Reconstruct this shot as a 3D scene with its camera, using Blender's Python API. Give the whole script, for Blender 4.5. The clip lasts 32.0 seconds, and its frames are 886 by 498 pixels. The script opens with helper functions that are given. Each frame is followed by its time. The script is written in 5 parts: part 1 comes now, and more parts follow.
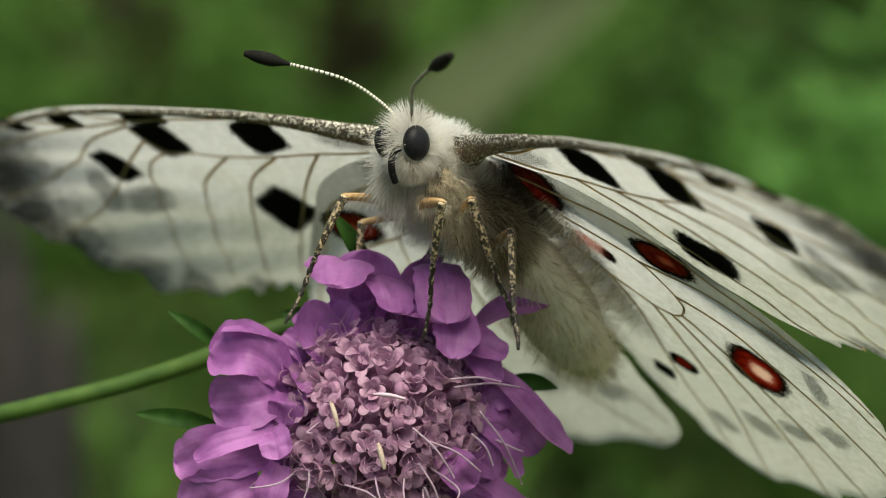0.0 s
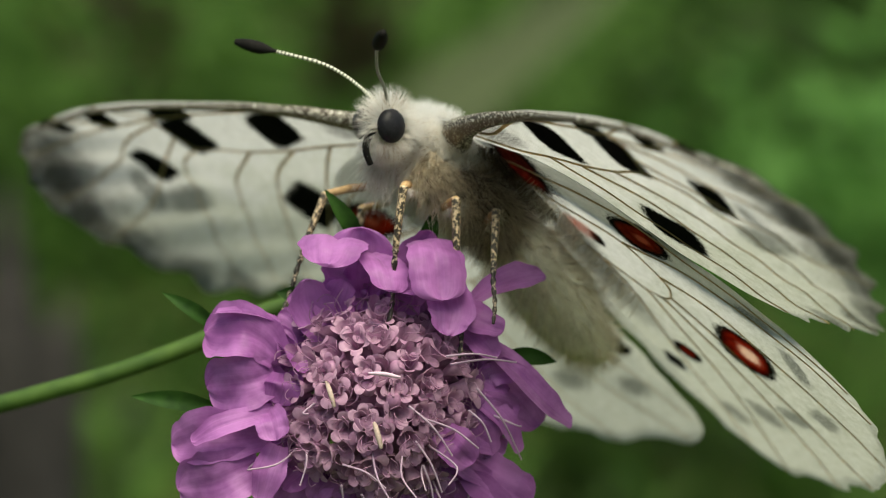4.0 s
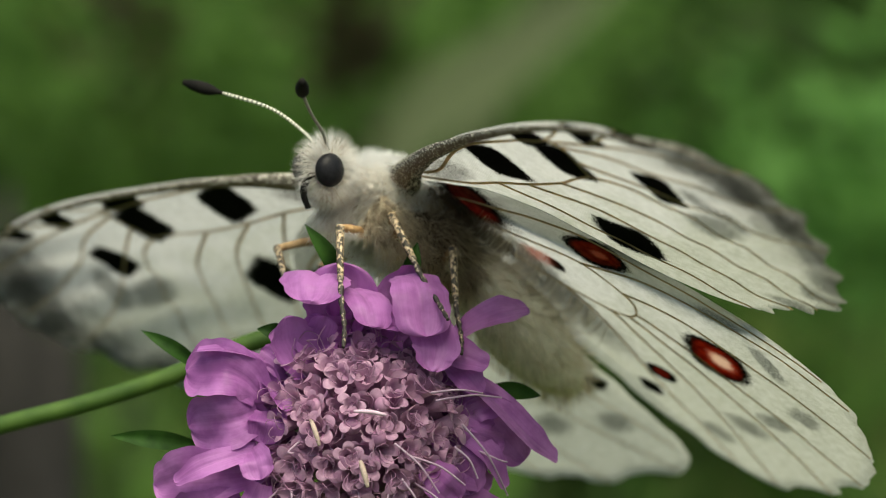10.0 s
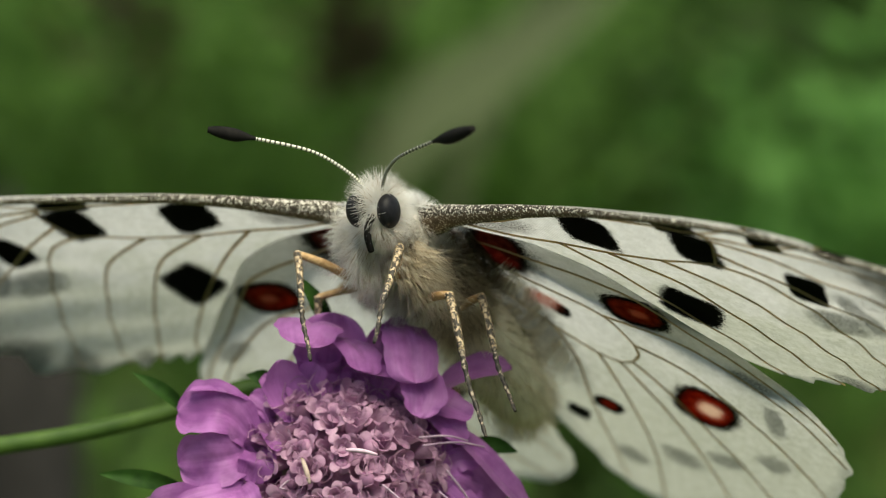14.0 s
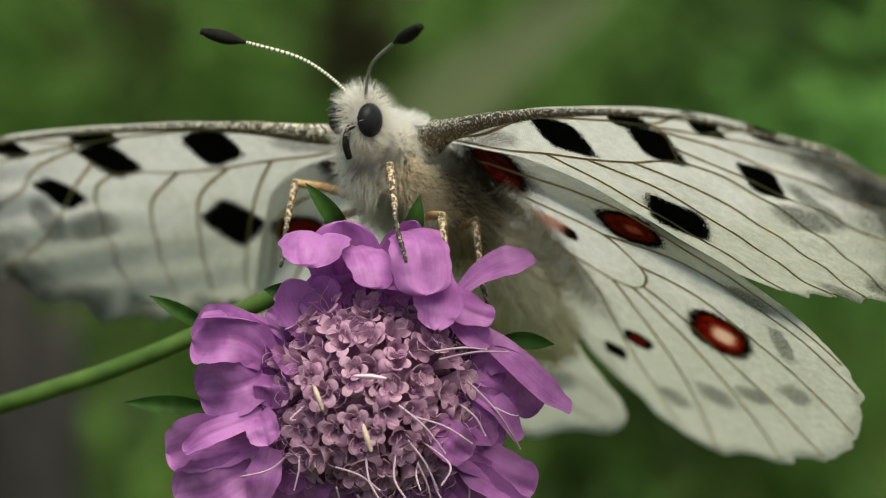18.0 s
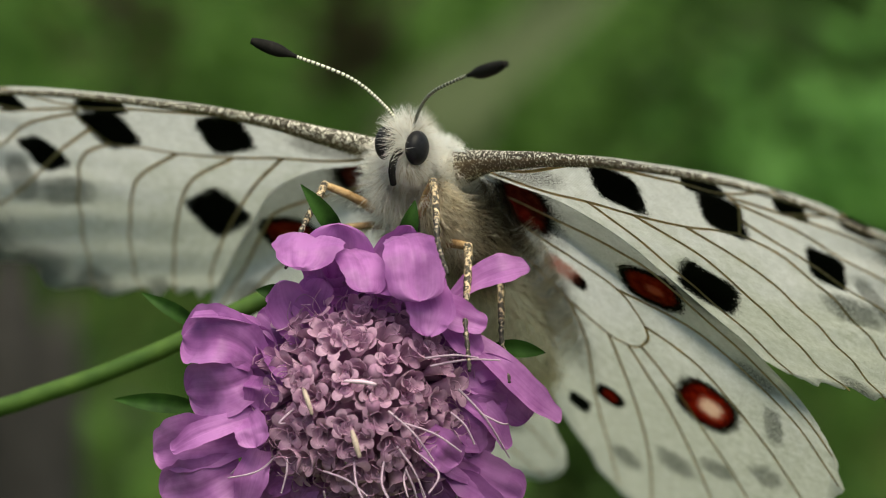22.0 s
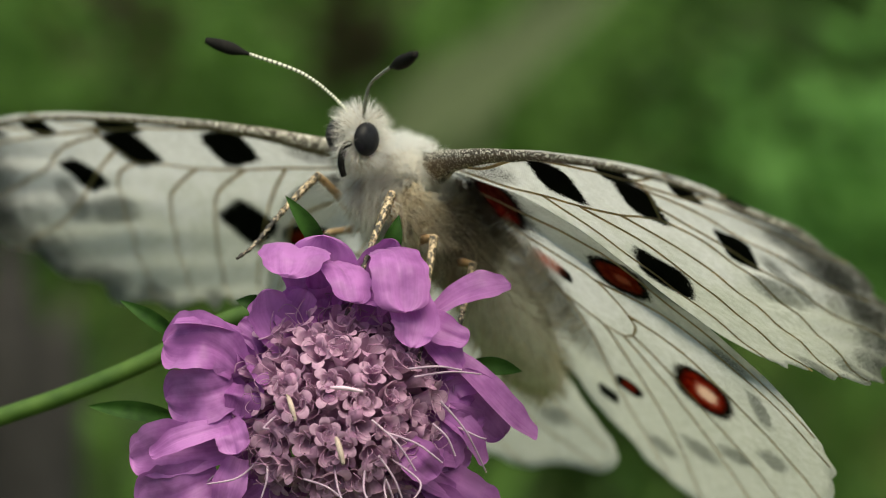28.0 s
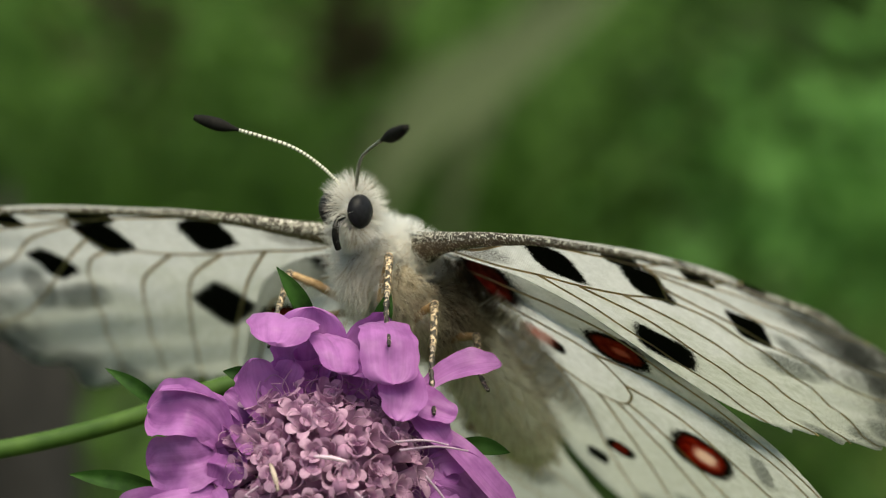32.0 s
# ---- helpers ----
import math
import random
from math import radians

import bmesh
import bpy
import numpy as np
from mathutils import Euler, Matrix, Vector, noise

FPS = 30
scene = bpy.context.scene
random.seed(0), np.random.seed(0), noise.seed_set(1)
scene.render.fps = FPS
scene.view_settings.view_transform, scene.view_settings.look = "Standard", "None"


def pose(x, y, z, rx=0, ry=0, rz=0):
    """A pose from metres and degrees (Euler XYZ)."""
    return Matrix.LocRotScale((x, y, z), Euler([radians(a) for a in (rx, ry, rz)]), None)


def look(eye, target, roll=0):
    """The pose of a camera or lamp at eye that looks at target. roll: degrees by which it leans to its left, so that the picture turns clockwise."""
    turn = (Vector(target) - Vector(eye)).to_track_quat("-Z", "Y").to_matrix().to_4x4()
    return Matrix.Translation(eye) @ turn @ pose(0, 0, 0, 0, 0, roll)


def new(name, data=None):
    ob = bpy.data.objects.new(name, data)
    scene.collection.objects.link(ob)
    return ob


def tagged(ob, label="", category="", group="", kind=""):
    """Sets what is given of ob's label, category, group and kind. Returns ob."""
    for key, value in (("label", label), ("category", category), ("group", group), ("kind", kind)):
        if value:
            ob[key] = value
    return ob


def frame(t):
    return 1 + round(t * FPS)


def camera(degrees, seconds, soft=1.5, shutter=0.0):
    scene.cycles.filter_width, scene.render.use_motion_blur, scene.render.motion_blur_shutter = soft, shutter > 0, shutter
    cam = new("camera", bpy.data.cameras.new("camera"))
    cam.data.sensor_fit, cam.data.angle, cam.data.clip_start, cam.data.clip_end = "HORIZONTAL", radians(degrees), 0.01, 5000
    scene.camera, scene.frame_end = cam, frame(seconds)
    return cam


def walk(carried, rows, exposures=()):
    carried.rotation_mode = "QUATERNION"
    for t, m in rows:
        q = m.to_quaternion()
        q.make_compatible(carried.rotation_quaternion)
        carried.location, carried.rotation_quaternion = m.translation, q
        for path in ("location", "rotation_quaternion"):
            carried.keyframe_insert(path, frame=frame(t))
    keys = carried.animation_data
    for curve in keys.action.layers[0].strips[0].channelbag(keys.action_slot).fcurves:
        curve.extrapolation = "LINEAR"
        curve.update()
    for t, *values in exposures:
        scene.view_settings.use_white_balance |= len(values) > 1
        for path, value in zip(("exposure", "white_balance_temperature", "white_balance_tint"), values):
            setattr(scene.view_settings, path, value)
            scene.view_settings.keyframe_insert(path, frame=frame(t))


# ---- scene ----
cam = camera(18, 32.0, soft=1.0)
EYE = (0.0, 0.0, 0.45)
cam_pose = look(EYE, (0.0, 1.0, 0.45 - math.tan(radians(8))))
walk(cam, [(0, cam_pose), (32.0, cam_pose)], [(0, 0.365, 7700, -3), (32.0, 0.365, 7700, -3)])
cam.data.dof.use_dof = True
cam.data.dof.focus_distance = 0.224
cam.data.dof.aperture_fstop = 26.0

# ---- light: shaded meadow under a soft sky ----
world = bpy.data.worlds.new("sky")
scene.world = world
world.use_nodes = True
wn = world.node_tree.nodes
sky = wn.new("ShaderNodeTexSky")
sky.sky_type = "NISHITA"
sky.sun_disc = False
sky.sun_elevation = radians(69)
sky.sun_rotation = radians(160)
sky.air_density = 1.0
sky.dust_density = 3.0
wn["Background"].inputs["Strength"].default_value = 0.115
world.node_tree.links.new(sky.outputs[0], wn["Background"].inputs["Color"])
sun = new("sun", bpy.data.lights.new("sun", "SUN"))
sun.data.energy = 3.8
sun.data.angle = radians(50)
sun.data.color = (1.0, 0.96, 0.9)
sun.matrix_world = look((0.42, -1.25, 2.95), (0.0, 0.0, 0.0))

# ---- materials ----
MM = 0.001


def mat(name):
    m = bpy.data.materials.new(name)
    m.use_nodes = True
    return m, m.node_tree.nodes, m.node_tree.links, m.node_tree.nodes["Principled BSDF"]


def nd(n, kind, **sets):
    node = n.new(kind)
    for key, value in sets.items():
        node.inputs[key].default_value = value
    return node


def math_node(n, l, op, a, b=None, clamp=False):
    node = n.new("ShaderNodeMath")
    node.operation = op
    node.use_clamp = clamp
    for i, v in enumerate((a, b)):
        if v is None:
            continue
        if isinstance(v, (int, float)):
            node.inputs[i].default_value = v
        else:
            l.new(v, node.inputs[i])
    return node.outputs[0]


def mix(n, l, fac, a, b):
    node = n.new("ShaderNodeMix")
    node.data_type = "RGBA"
    for i, v in ((0, fac), (6, a), (7, b)):
        if isinstance(v, (int, float)):
            node.inputs[i].default_value = v
        elif isinstance(v, tuple):
            node.inputs[i].default_value = (*v, 1)
        else:
            l.new(v, node.inputs[i])
    return node.outputs[2]


def noise_tex(n, l, coord, scale, detail=4.0, rough=0.55):
    t = nd(n, "ShaderNodeTexNoise", Scale=scale, Detail=detail, Roughness=rough)
    l.new(coord, t.inputs["Vector"])
    return t.outputs["Fac"]


def ramp(n, l, fac, lo, hi):
    t = n.new("ShaderNodeMapRange")
    t.interpolation_type = "SMOOTHSTEP"
    t.inputs["From Min"].default_value = lo
    t.inputs["From Max"].default_value = hi
    l.new(fac, t.inputs["Value"])
    return t.outputs["Result"]


def add_bump(n, l, p, height, strength, distance):
    b = nd(n, "ShaderNodeBump", Strength=strength, Distance=distance)
    l.new(height, b.inputs["Height"])
    l.new(b.outputs[0], p.inputs["Normal"])


def plain(name, low, high, scale, rough=0.6, through_light=0.0, bump=0.0, per_object=0.0, grain=4.0, spec=0.3):
    """A surface whose colour wanders between two tones at two scales; through_light lets it glow through like a leaf."""
    m, n, l, p = mat(name)
    tc = n.new("ShaderNodeTexCoord").outputs["Object"]
    a = noise_tex(n, l, tc, scale)
    b = noise_tex(n, l, tc, scale * grain, 5.0, 0.7)
    f = math_node(n, l, "ADD", math_node(n, l, "MULTIPLY", a, 0.65), math_node(n, l, "MULTIPLY", b, 0.35))
    f = ramp(n, l, f, 0.3, 0.7)
    if per_object:
        info = n.new("ShaderNodeObjectInfo").outputs["Random"]
        f = math_node(n, l, "ADD", f, math_node(n, l, "MULTIPLY", math_node(n, l, "SUBTRACT", info, 0.5), per_object), True)
    col = mix(n, l, f, low, high)
    l.new(col, p.inputs["Base Color"])
    p.inputs["Roughness"].default_value = rough
    p.inputs["Specular IOR Level"].default_value = spec
    if bump:
        add_bump(n, l, p, b, 0.5, bump)
    if through_light:
        tr = n.new("ShaderNodeBsdfTranslucent")
        l.new(col, tr.inputs["Color"])
        mx = nd(n, "ShaderNodeMixShader", Fac=through_light)
        l.new(p.outputs[0], mx.inputs[1])
        l.new(tr.outputs[0], mx.inputs[2])
        l.new(mx.outputs[0], n["Material Output"].inputs["Surface"])
    return m


def fur(name, dark, mid, light):
    """Hair whose tone changes from strand to strand, with a few dark strands among the pale ones."""
    m, n, l, p = mat(name)
    rand = n.new("ShaderNodeNewGeometry").outputs["Random Per Island"]
    tc = n.new("ShaderNodeTexCoord").outputs["Object"]
    patch = noise_tex(n, l, tc, 420.0)
    f = math_node(n, l, "ADD", rand, math_node(n, l, "MULTIPLY", math_node(n, l, "SUBTRACT", patch, 0.5), 0.9))
    col = mix(n, l, ramp(n, l, f, 0.02, 0.16), dark, mid)
    col = mix(n, l, ramp(n, l, f, 0.2, 0.7), col, light)
    l.new(col, p.inputs["Base Color"])
    p.inputs["Roughness"].default_value = 0.5
    tr = n.new("ShaderNodeBsdfTranslucent")
    l.new(col, tr.inputs["Color"])
    mx = nd(n, "ShaderNodeMixShader", Fac=0.82)
    l.new(p.outputs[0], mx.inputs[1])
    l.new(tr.outputs[0], mx.inputs[2])
    l.new(mx.outputs[0], n["Material Output"].inputs["Surface"])
    return m


M_FUR = fur("pale_fur", (0.6, 0.53, 0.45), (0.99, 0.97, 0.94), (0.995, 0.99, 0.98))
M_WHITE_FUR = fur("white_fur", (0.82, 0.8, 0.77), (0.98, 0.98, 0.97), (0.995, 0.995, 0.99))
M_GREY_FUR = fur("grey_brown_fur", (0.12, 0.09, 0.07), (0.42, 0.35, 0.27), (0.82, 0.75, 0.63))
M_SIDE_FUR = fur("grey_cream_fur", (0.3, 0.24, 0.17), (0.76, 0.68, 0.56), (0.97, 0.93, 0.85))
M_BROWN_FUR = fur("brown_fur", (0.03, 0.024, 0.018), (0.13, 0.098, 0.072), (0.36, 0.29, 0.22))
M_SKIN = plain("dark_body", (0.07, 0.055, 0.042), (0.2, 0.155, 0.115), 300, 0.7, 0, 0.00006)
M_PALE_SKIN = plain("pale_body", (0.95, 0.93, 0.89), (0.98, 0.97, 0.95), 300, 0.75, 0, 0.00006)
M_ABDOMEN = plain("abdomen_grey", (0.5, 0.46, 0.37), (0.8, 0.76, 0.66), 250, 0.7, 0, 0.00008)
M_EYE = plain("eye_black", (0.008, 0.008, 0.01), (0.018, 0.018, 0.022), 2500, 0.4, 0, 0, 0, 3.0, 0.14)
M_CLUB = plain("antenna_black", (0.004, 0.004, 0.004), (0.014, 0.013, 0.012), 900, 0.8, 0, 0, 0, 4.0, 0.12)
M_VEIN = plain("vein_brown", (0.46, 0.35, 0.2), (0.7, 0.57, 0.38), 700, 0.6, 0.65)
M_BUD = plain("bud_pink", (0.3, 0.13, 0.26), (0.46, 0.26, 0.4), 300, 0.5, 0.1)
M_FILAMENT = plain("pale_filament", (0.46, 0.31, 0.46), (0.64, 0.5, 0.63), 500, 0.5, 0.3)
M_ANTHER = plain("cream_anther", (0.36, 0.27, 0.24), (0.56, 0.45, 0.4), 1800, 0.8, 0, 0.0001)
M_PINK_ANTHER = plain("pink_anther", (0.58, 0.4, 0.56), (0.74, 0.56, 0.7), 800, 0.6)
M_STEM = plain("stem_green", (0.035, 0.08, 0.014), (0.075, 0.14, 0.028), 120, 0.55, 0.05, 0.00004)
M_BRACT = plain("bract_green", (0.01, 0.032, 0.006), (0.025, 0.07, 0.012), 300, 0.6, 0.08, 0.00004, 0, 4.0, 0.1)


def petal_mat(name, low, high, glow):
    """Thin petal tissue: fine streaks along its length, soft blotches, light shining through."""
    m, n, l, p = mat(name)
    uv = n.new("ShaderNodeTexCoord").outputs["UV"]
    tc = n.new("ShaderNodeTexCoord").outputs["Object"]
    sc = n.new("ShaderNodeVectorMath")
    sc.operation = "MULTIPLY"
    sc.inputs[1].default_value = (16, 1.6, 0)
    l.new(uv, sc.inputs[0])
    streak = noise_tex(n, l, sc.outputs[0], 1.0, 3.0)
    blot = noise_tex(n, l, tc, 330.0)
    fine = noise_tex(n, l, tc, 2600.0)
    info = n.new("ShaderNodeObjectInfo").outputs["Random"]
    f = math_node(n, l, "ADD", math_node(n, l, "MULTIPLY", streak, 0.22), math_node(n, l, "MULTIPLY", blot, 0.78))
    f = math_node(n, l, "ADD", ramp(n, l, f, 0.34, 0.66), math_node(n, l, "MULTIPLY", math_node(n, l, "SUBTRACT", info, 0.5), 0.35), True)
    col = mix(n, l, f, low, high)
    l.new(col, p.inputs["Base Color"])
    p.inputs["Roughness"].default_value = 0.48
    p.inputs["Specular IOR Level"].default_value = 0.35
    p.inputs["Sheen Weight"].default_value = 0.15
    h = math_node(n, l, "ADD", math_node(n, l, "MULTIPLY", streak, 0.5), math_node(n, l, "MULTIPLY", fine, 0.5))
    add_bump(n, l, p, h, 0.4, 0.00008)
    tr = n.new("ShaderNodeBsdfTranslucent")
    l.new(col, tr.inputs["Color"])
    mx = nd(n, "ShaderNodeMixShader", Fac=glow)
    l.new(p.outputs[0], mx.inputs[1])
    l.new(tr.outputs[0], mx.inputs[2])
    l.new(mx.outputs[0], n["Material Output"].inputs["Surface"])
    return m


def leg_mat(name, low, dark_tone, pale_tone):
    m, n, l, p = mat(name)
    tc = n.new("ShaderNodeTexCoord").outputs["Object"]
    a = noise_tex(n, l, tc, 2600, 3.0, 0.7)
    col = mix(n, l, ramp(n, l, a, low, low + 0.1), dark_tone, pale_tone)
    l.new(col, p.inputs["Base Color"])
    p.inputs["Roughness"].default_value = 0.6
    add_bump(n, l, p, a, 0.5, 0.00008)
    return m


M_PETAL = petal_mat("mauve_petal", (0.28, 0.08, 0.315), (0.5, 0.19, 0.545), 0.36)
M_FLORET = petal_mat("pink_floret", (0.37, 0.18, 0.33), (0.66, 0.41, 0.58), 0.3)
# outer disc florets: about 0.6 of the inner florets' tone, slightly bluer
M_OUTER_FLORET = petal_mat("darker_mauve_floret", (0.22, 0.1, 0.21), (0.39, 0.22, 0.37), 0.25)
M_LEG = leg_mat("speckled_leg", 0.47, (0.03, 0.024, 0.018), (0.62, 0.47, 0.31))
M_FOOT = leg_mat("banded_foot", 0.53, (0.018, 0.014, 0.012), (0.42, 0.34, 0.26))
M_FEMUR = plain("ochre_leg", (0.22, 0.12, 0.05), (0.62, 0.42, 0.23), 1500, 0.6, 0, 0.00008)


def antenna_mat(name, low):
    m, n, l, p = mat(name)
    tc = n.new("ShaderNodeTexCoord").outputs["UV"]
    w = nd(n, "ShaderNodeTexWave", Scale=17.0, Distortion=0.8)
    w.wave_type = "BANDS"
    w.bands_direction = "Y"
    l.new(tc, w.inputs["Vector"])
    col = mix(n, l, ramp(n, l, w.outputs["Fac"], low, low + 0.3), (0.05, 0.05, 0.04), (0.72, 0.72, 0.6))
    l.new(col, p.inputs["Base Color"])
    p.inputs["Roughness"].default_value = 0.6
    return m


M_ANTENNA = antenna_mat("banded_antenna", 0.12)
M_DARK_ANTENNA = antenna_mat("dark_banded_antenna", 0.62)


def wing_mat(name, dark, red, grey, dust, rim):
    """Chalky wing scales. dark, red, grey, dust: spots as (x, y, half length, half width, turn in degrees, softness) in mm on the wing;
    rim: (x, y, rx, ry) of the ellipse beyond which the scales thin out to smoky grey, or None."""
    m, n, l, p = mat(name)
    xy = n.new("ShaderNodeTexCoord").outputs["UV"]
    fine = noise_tex(n, l, xy, 5.0, 4.0, 0.75)
    grit = noise_tex(n, l, xy, 6.5, 2.0, 0.6)
    mid = noise_tex(n, l, xy, 1.2, 4.0, 0.6)
    wide = noise_tex(n, l, xy, 0.22, 4.0, 0.6)
    wave = nd(n, "ShaderNodeTexWave", Scale=2.6, Distortion=3.0, Detail=2.0)
    wave.bands_direction = "DIAGONAL"
    l.new(xy, wave.inputs["Vector"])

    def spot(s, grow=0.0, power=2.6):
        x, y, a, b, turn, soft = s
        mp = n.new("ShaderNodeMapping")
        mp.vector_type = "TEXTURE"
        mp.inputs["Location"].default_value = (x, y, 0)
        mp.inputs["Rotation"].default_value = (0, 0, radians(turn))
        mp.inputs["Scale"].default_value = (a + grow, b + grow, 1)
        l.new(xy, mp.inputs["Vector"])
        sep = n.new("ShaderNodeSeparateXYZ")
        l.new(mp.outputs[0], sep.inputs[0])
        px = math_node(n, l, "POWER", math_node(n, l, "ABSOLUTE", sep.outputs[0]), power)
        py = math_node(n, l, "POWER", math_node(n, l, "ABSOLUTE", sep.outputs[1]), power)
        ln = math_node(n, l, "POWER", math_node(n, l, "ADD", px, py), 1 / power)
        d = math_node(n, l, "ADD", ln, math_node(n, l, "MULTIPLY", math_node(n, l, "SUBTRACT", fine, 0.5), 1.25 + soft))
        d = math_node(n, l, "ADD", d, math_node(n, l, "MULTIPLY", math_node(n, l, "SUBTRACT", mid, 0.5), 0.3 + soft))
        return ramp(n, l, d, 1.03 + soft, 0.97 - soft)

    sep = n.new("ShaderNodeSeparateXYZ")
    l.new(xy, sep.inputs[0])
    # scales stand dense near the front and the root, thin towards the hind margin, where the skin shows greenish
    reach = math_node(n, l, "ADD", math_node(n, l, "MULTIPLY", sep.outputs[1], 1.0), math_node(n, l, "MULTIPLY", math_node(n, l, "SUBTRACT", wide, 0.5), 26.0))
    thin = ramp(n, l, reach, -1.0, 13.0) if rim else ramp(n, l, reach, 8.0, 34.0)
    chalk = mix(n, l, ramp(n, l, mid, 0.35, 0.7), (0.78, 0.785, 0.78), (0.88, 0.885, 0.885))
    skin = mix(n, l, ramp(n, l, mid, 0.3, 0.7), (0.6, 0.62, 0.55), (0.76, 0.775, 0.73))
    col = mix(n, l, math_node(n, l, "MULTIPLY", thin, 0.8), chalk, skin)
    col = mix(n, l, math_node(n, l, "MULTIPLY", ramp(n, l, fine, 0.42, 0.66), 0.25), col, (0.42, 0.42, 0.36))
    if rim:
        s = spot((*rim, 0, 0.1))
        out = math_node(n, l, "SUBTRACT", 1.0, s, True)
        streak = ramp(n, l, mid, 0.32, 0.62)
        col = mix(n, l, math_node(n, l, "MULTIPLY", out, math_node(n, l, "ADD", 0.34, math_node(n, l, "MULTIPLY", streak, 0.5))), col, (0.1, 0.095, 0.072))
    for s in grey:
        f = math_node(n, l, "MULTIPLY", spot(s), math_node(n, l, "MULTIPLY", ramp(n, l, fine, 0.36, 0.6), 0.74))
        col = mix(n, l, f, col, (0.09, 0.1, 0.09))
    for s in dust:
        f = math_node(n, l, "MULTIPLY", spot(s), ramp(n, l, grit, 0.5, 0.54))
        col = mix(n, l, f, col, (0.022, 0.018, 0.014))
    speck = math_node(n, l, "MULTIPLY", ramp(n, l, fine, 0.6, 0.64), ramp(n, l, wide, 0.48, 0.6))
    col = mix(n, l, math_node(n, l, "MULTIPLY", speck, 0.4), col, (0.1, 0.1, 0.09))
    for s in dark:
        col = mix(n, l, spot(s, 0.0, 4.6), col, (0.006, 0.006, 0.007))
    for s in red:
        if s[5] > 0.3:
            dust = math_node(n, l, "MULTIPLY", spot(s, 0.5), ramp(n, l, fine, 0.44, 0.54))
            col = mix(n, l, dust, col, (0.5, 0.2, 0.15))
            continue
        col = mix(n, l, spot(s, 0.95 if s[2] < 0.7 else 0.7), col, (0.008, 0.006, 0.006))
        blush = mix(n, l, ramp(n, l, mid, 0.35, 0.65), (0.2, 0.022, 0.014), (0.38, 0.06, 0.03)) if s[1] > 9 else mix(n, l, ramp(n, l, mid, 0.35, 0.65), (0.13, 0.025, 0.02), (0.24, 0.065, 0.05))
        col = mix(n, l, spot((s[0], s[1], s[2], s[3], s[4], s[5])), col, blush)
        if s[2] > 1.5 and s[1] > 9:
            k = 0.48 if s[1] > 20 else 0.33
            tone = (0.84, 0.7, 0.6) if s[1] > 20 else (0.62, 0.26, 0.18)
            col = mix(n, l, math_node(n, l, "MULTIPLY", spot((s[0] + 0.3, s[1] + 0.2, s[2] * k, s[3] * k, s[4], 0.45)), 0.9), col, tone)
    l.new(col, p.inputs["Base Color"])
    p.inputs["Roughness"].default_value = 0.55
    p.inputs["Specular IOR Level"].default_value = 0.22
    h = math_node(n, l, "ADD", math_node(n, l, "MULTIPLY", wave.outputs["Fac"], 0.6), fine)
    add_bump(n, l, p, h, 1.0, 0.0003)
    tr = n.new("ShaderNodeBsdfTranslucent")
    l.new(col, tr.inputs["Color"])
    mx = nd(n, "ShaderNodeMixShader", Fac=0.8)
    l.new(p.outputs[0], mx.inputs[1])
    l.new(tr.outputs[0], mx.inputs[2])
    l.new(mx.outputs[0], n["Material Output"].inputs["Surface"])
    return m

# ---- building helpers (shapes in millimetres) ----


def part(name, bm, material, parent=None, label="", smooth=True):
    """Links a bmesh, drawn in millimetres, as one mesh object under its thing."""
    for v in bm.verts:
        v.co *= MM
    me = bpy.data.meshes.new(name)
    bm.to_mesh(me)
    bm.free()
    if smooth:
        me.shade_smooth()
    me.materials.append(material)
    ob = new(name, me)
    ob.parent = parent
    if label:
        tagged(ob, label)
    return ob


def same(name, mesh, parent, m):
    """Another object on a mesh that is there already."""
    ob = new(name, mesh)
    ob.parent = parent
    ob.matrix_basis = m
    return ob


def spline(points, n=8, closed=False):
    """A smooth line through the points."""
    p = [Vector(q) if len(q) == 3 else Vector((*q, 0)) for q in points]
    out = []
    count = len(p) if closed else len(p) - 1
    for i in range(count):
        if closed:
            a, b, c, d = p[i - 1], p[i], p[(i + 1) % len(p)], p[(i + 2) % len(p)]
        else:
            a, b, c, d = p[max(i - 1, 0)], p[i], p[i + 1], p[min(i + 2, len(p) - 1)]
        for k in range(n):
            t = k / n
            out.append(0.5 * (2 * b + (c - a) * t + (2 * a - 5 * b + 4 * c - d) * t * t + (3 * b - a - 3 * c + d) * t ** 3))
    if not closed:
        out.append(p[-1])
    return out


def tube(bm, line, radii, sides=6, flat=1.0, uv=False):
    """A tapering tube along a line, with closed ends."""
    rings = []
    up = Vector((0.13, 0.2, 1)).normalized()
    for i, q in enumerate(line):
        way = (line[min(i + 1, len(line) - 1)] - line[max(i - 1, 0)]).normalized()
        a = way.cross(up)
        a = a.normalized() if a.length > 1e-3 else Vector((1, 0, 0))
        b = a.cross(way).normalized()
        r = radii(i / (len(line) - 1)) if callable(radii) else radii
        rings.append([bm.verts.new(q + a * (r * math.cos(2 * math.pi * k / sides)) + b * (r * flat * math.sin(2 * math.pi * k / sides))) for k in range(sides)])
    layer = bm.loops.layers.uv.verify() if uv else None
    for i in range(len(rings) - 1):
        for k in range(sides):
            f = bm.faces.new((rings[i][k], rings[i][(k + 1) % sides], rings[i + 1][(k + 1) % sides], rings[i + 1][k]))
            if uv:
                for loop, (u, v) in zip(f.loops, ((k, i), (k + 1, i), (k + 1, i + 1), (k, i + 1))):
                    loop[layer].uv = (u / sides, v / (len(rings) - 1))
    bm.faces.new(rings[0][::-1])
    bm.faces.new(rings[-1])


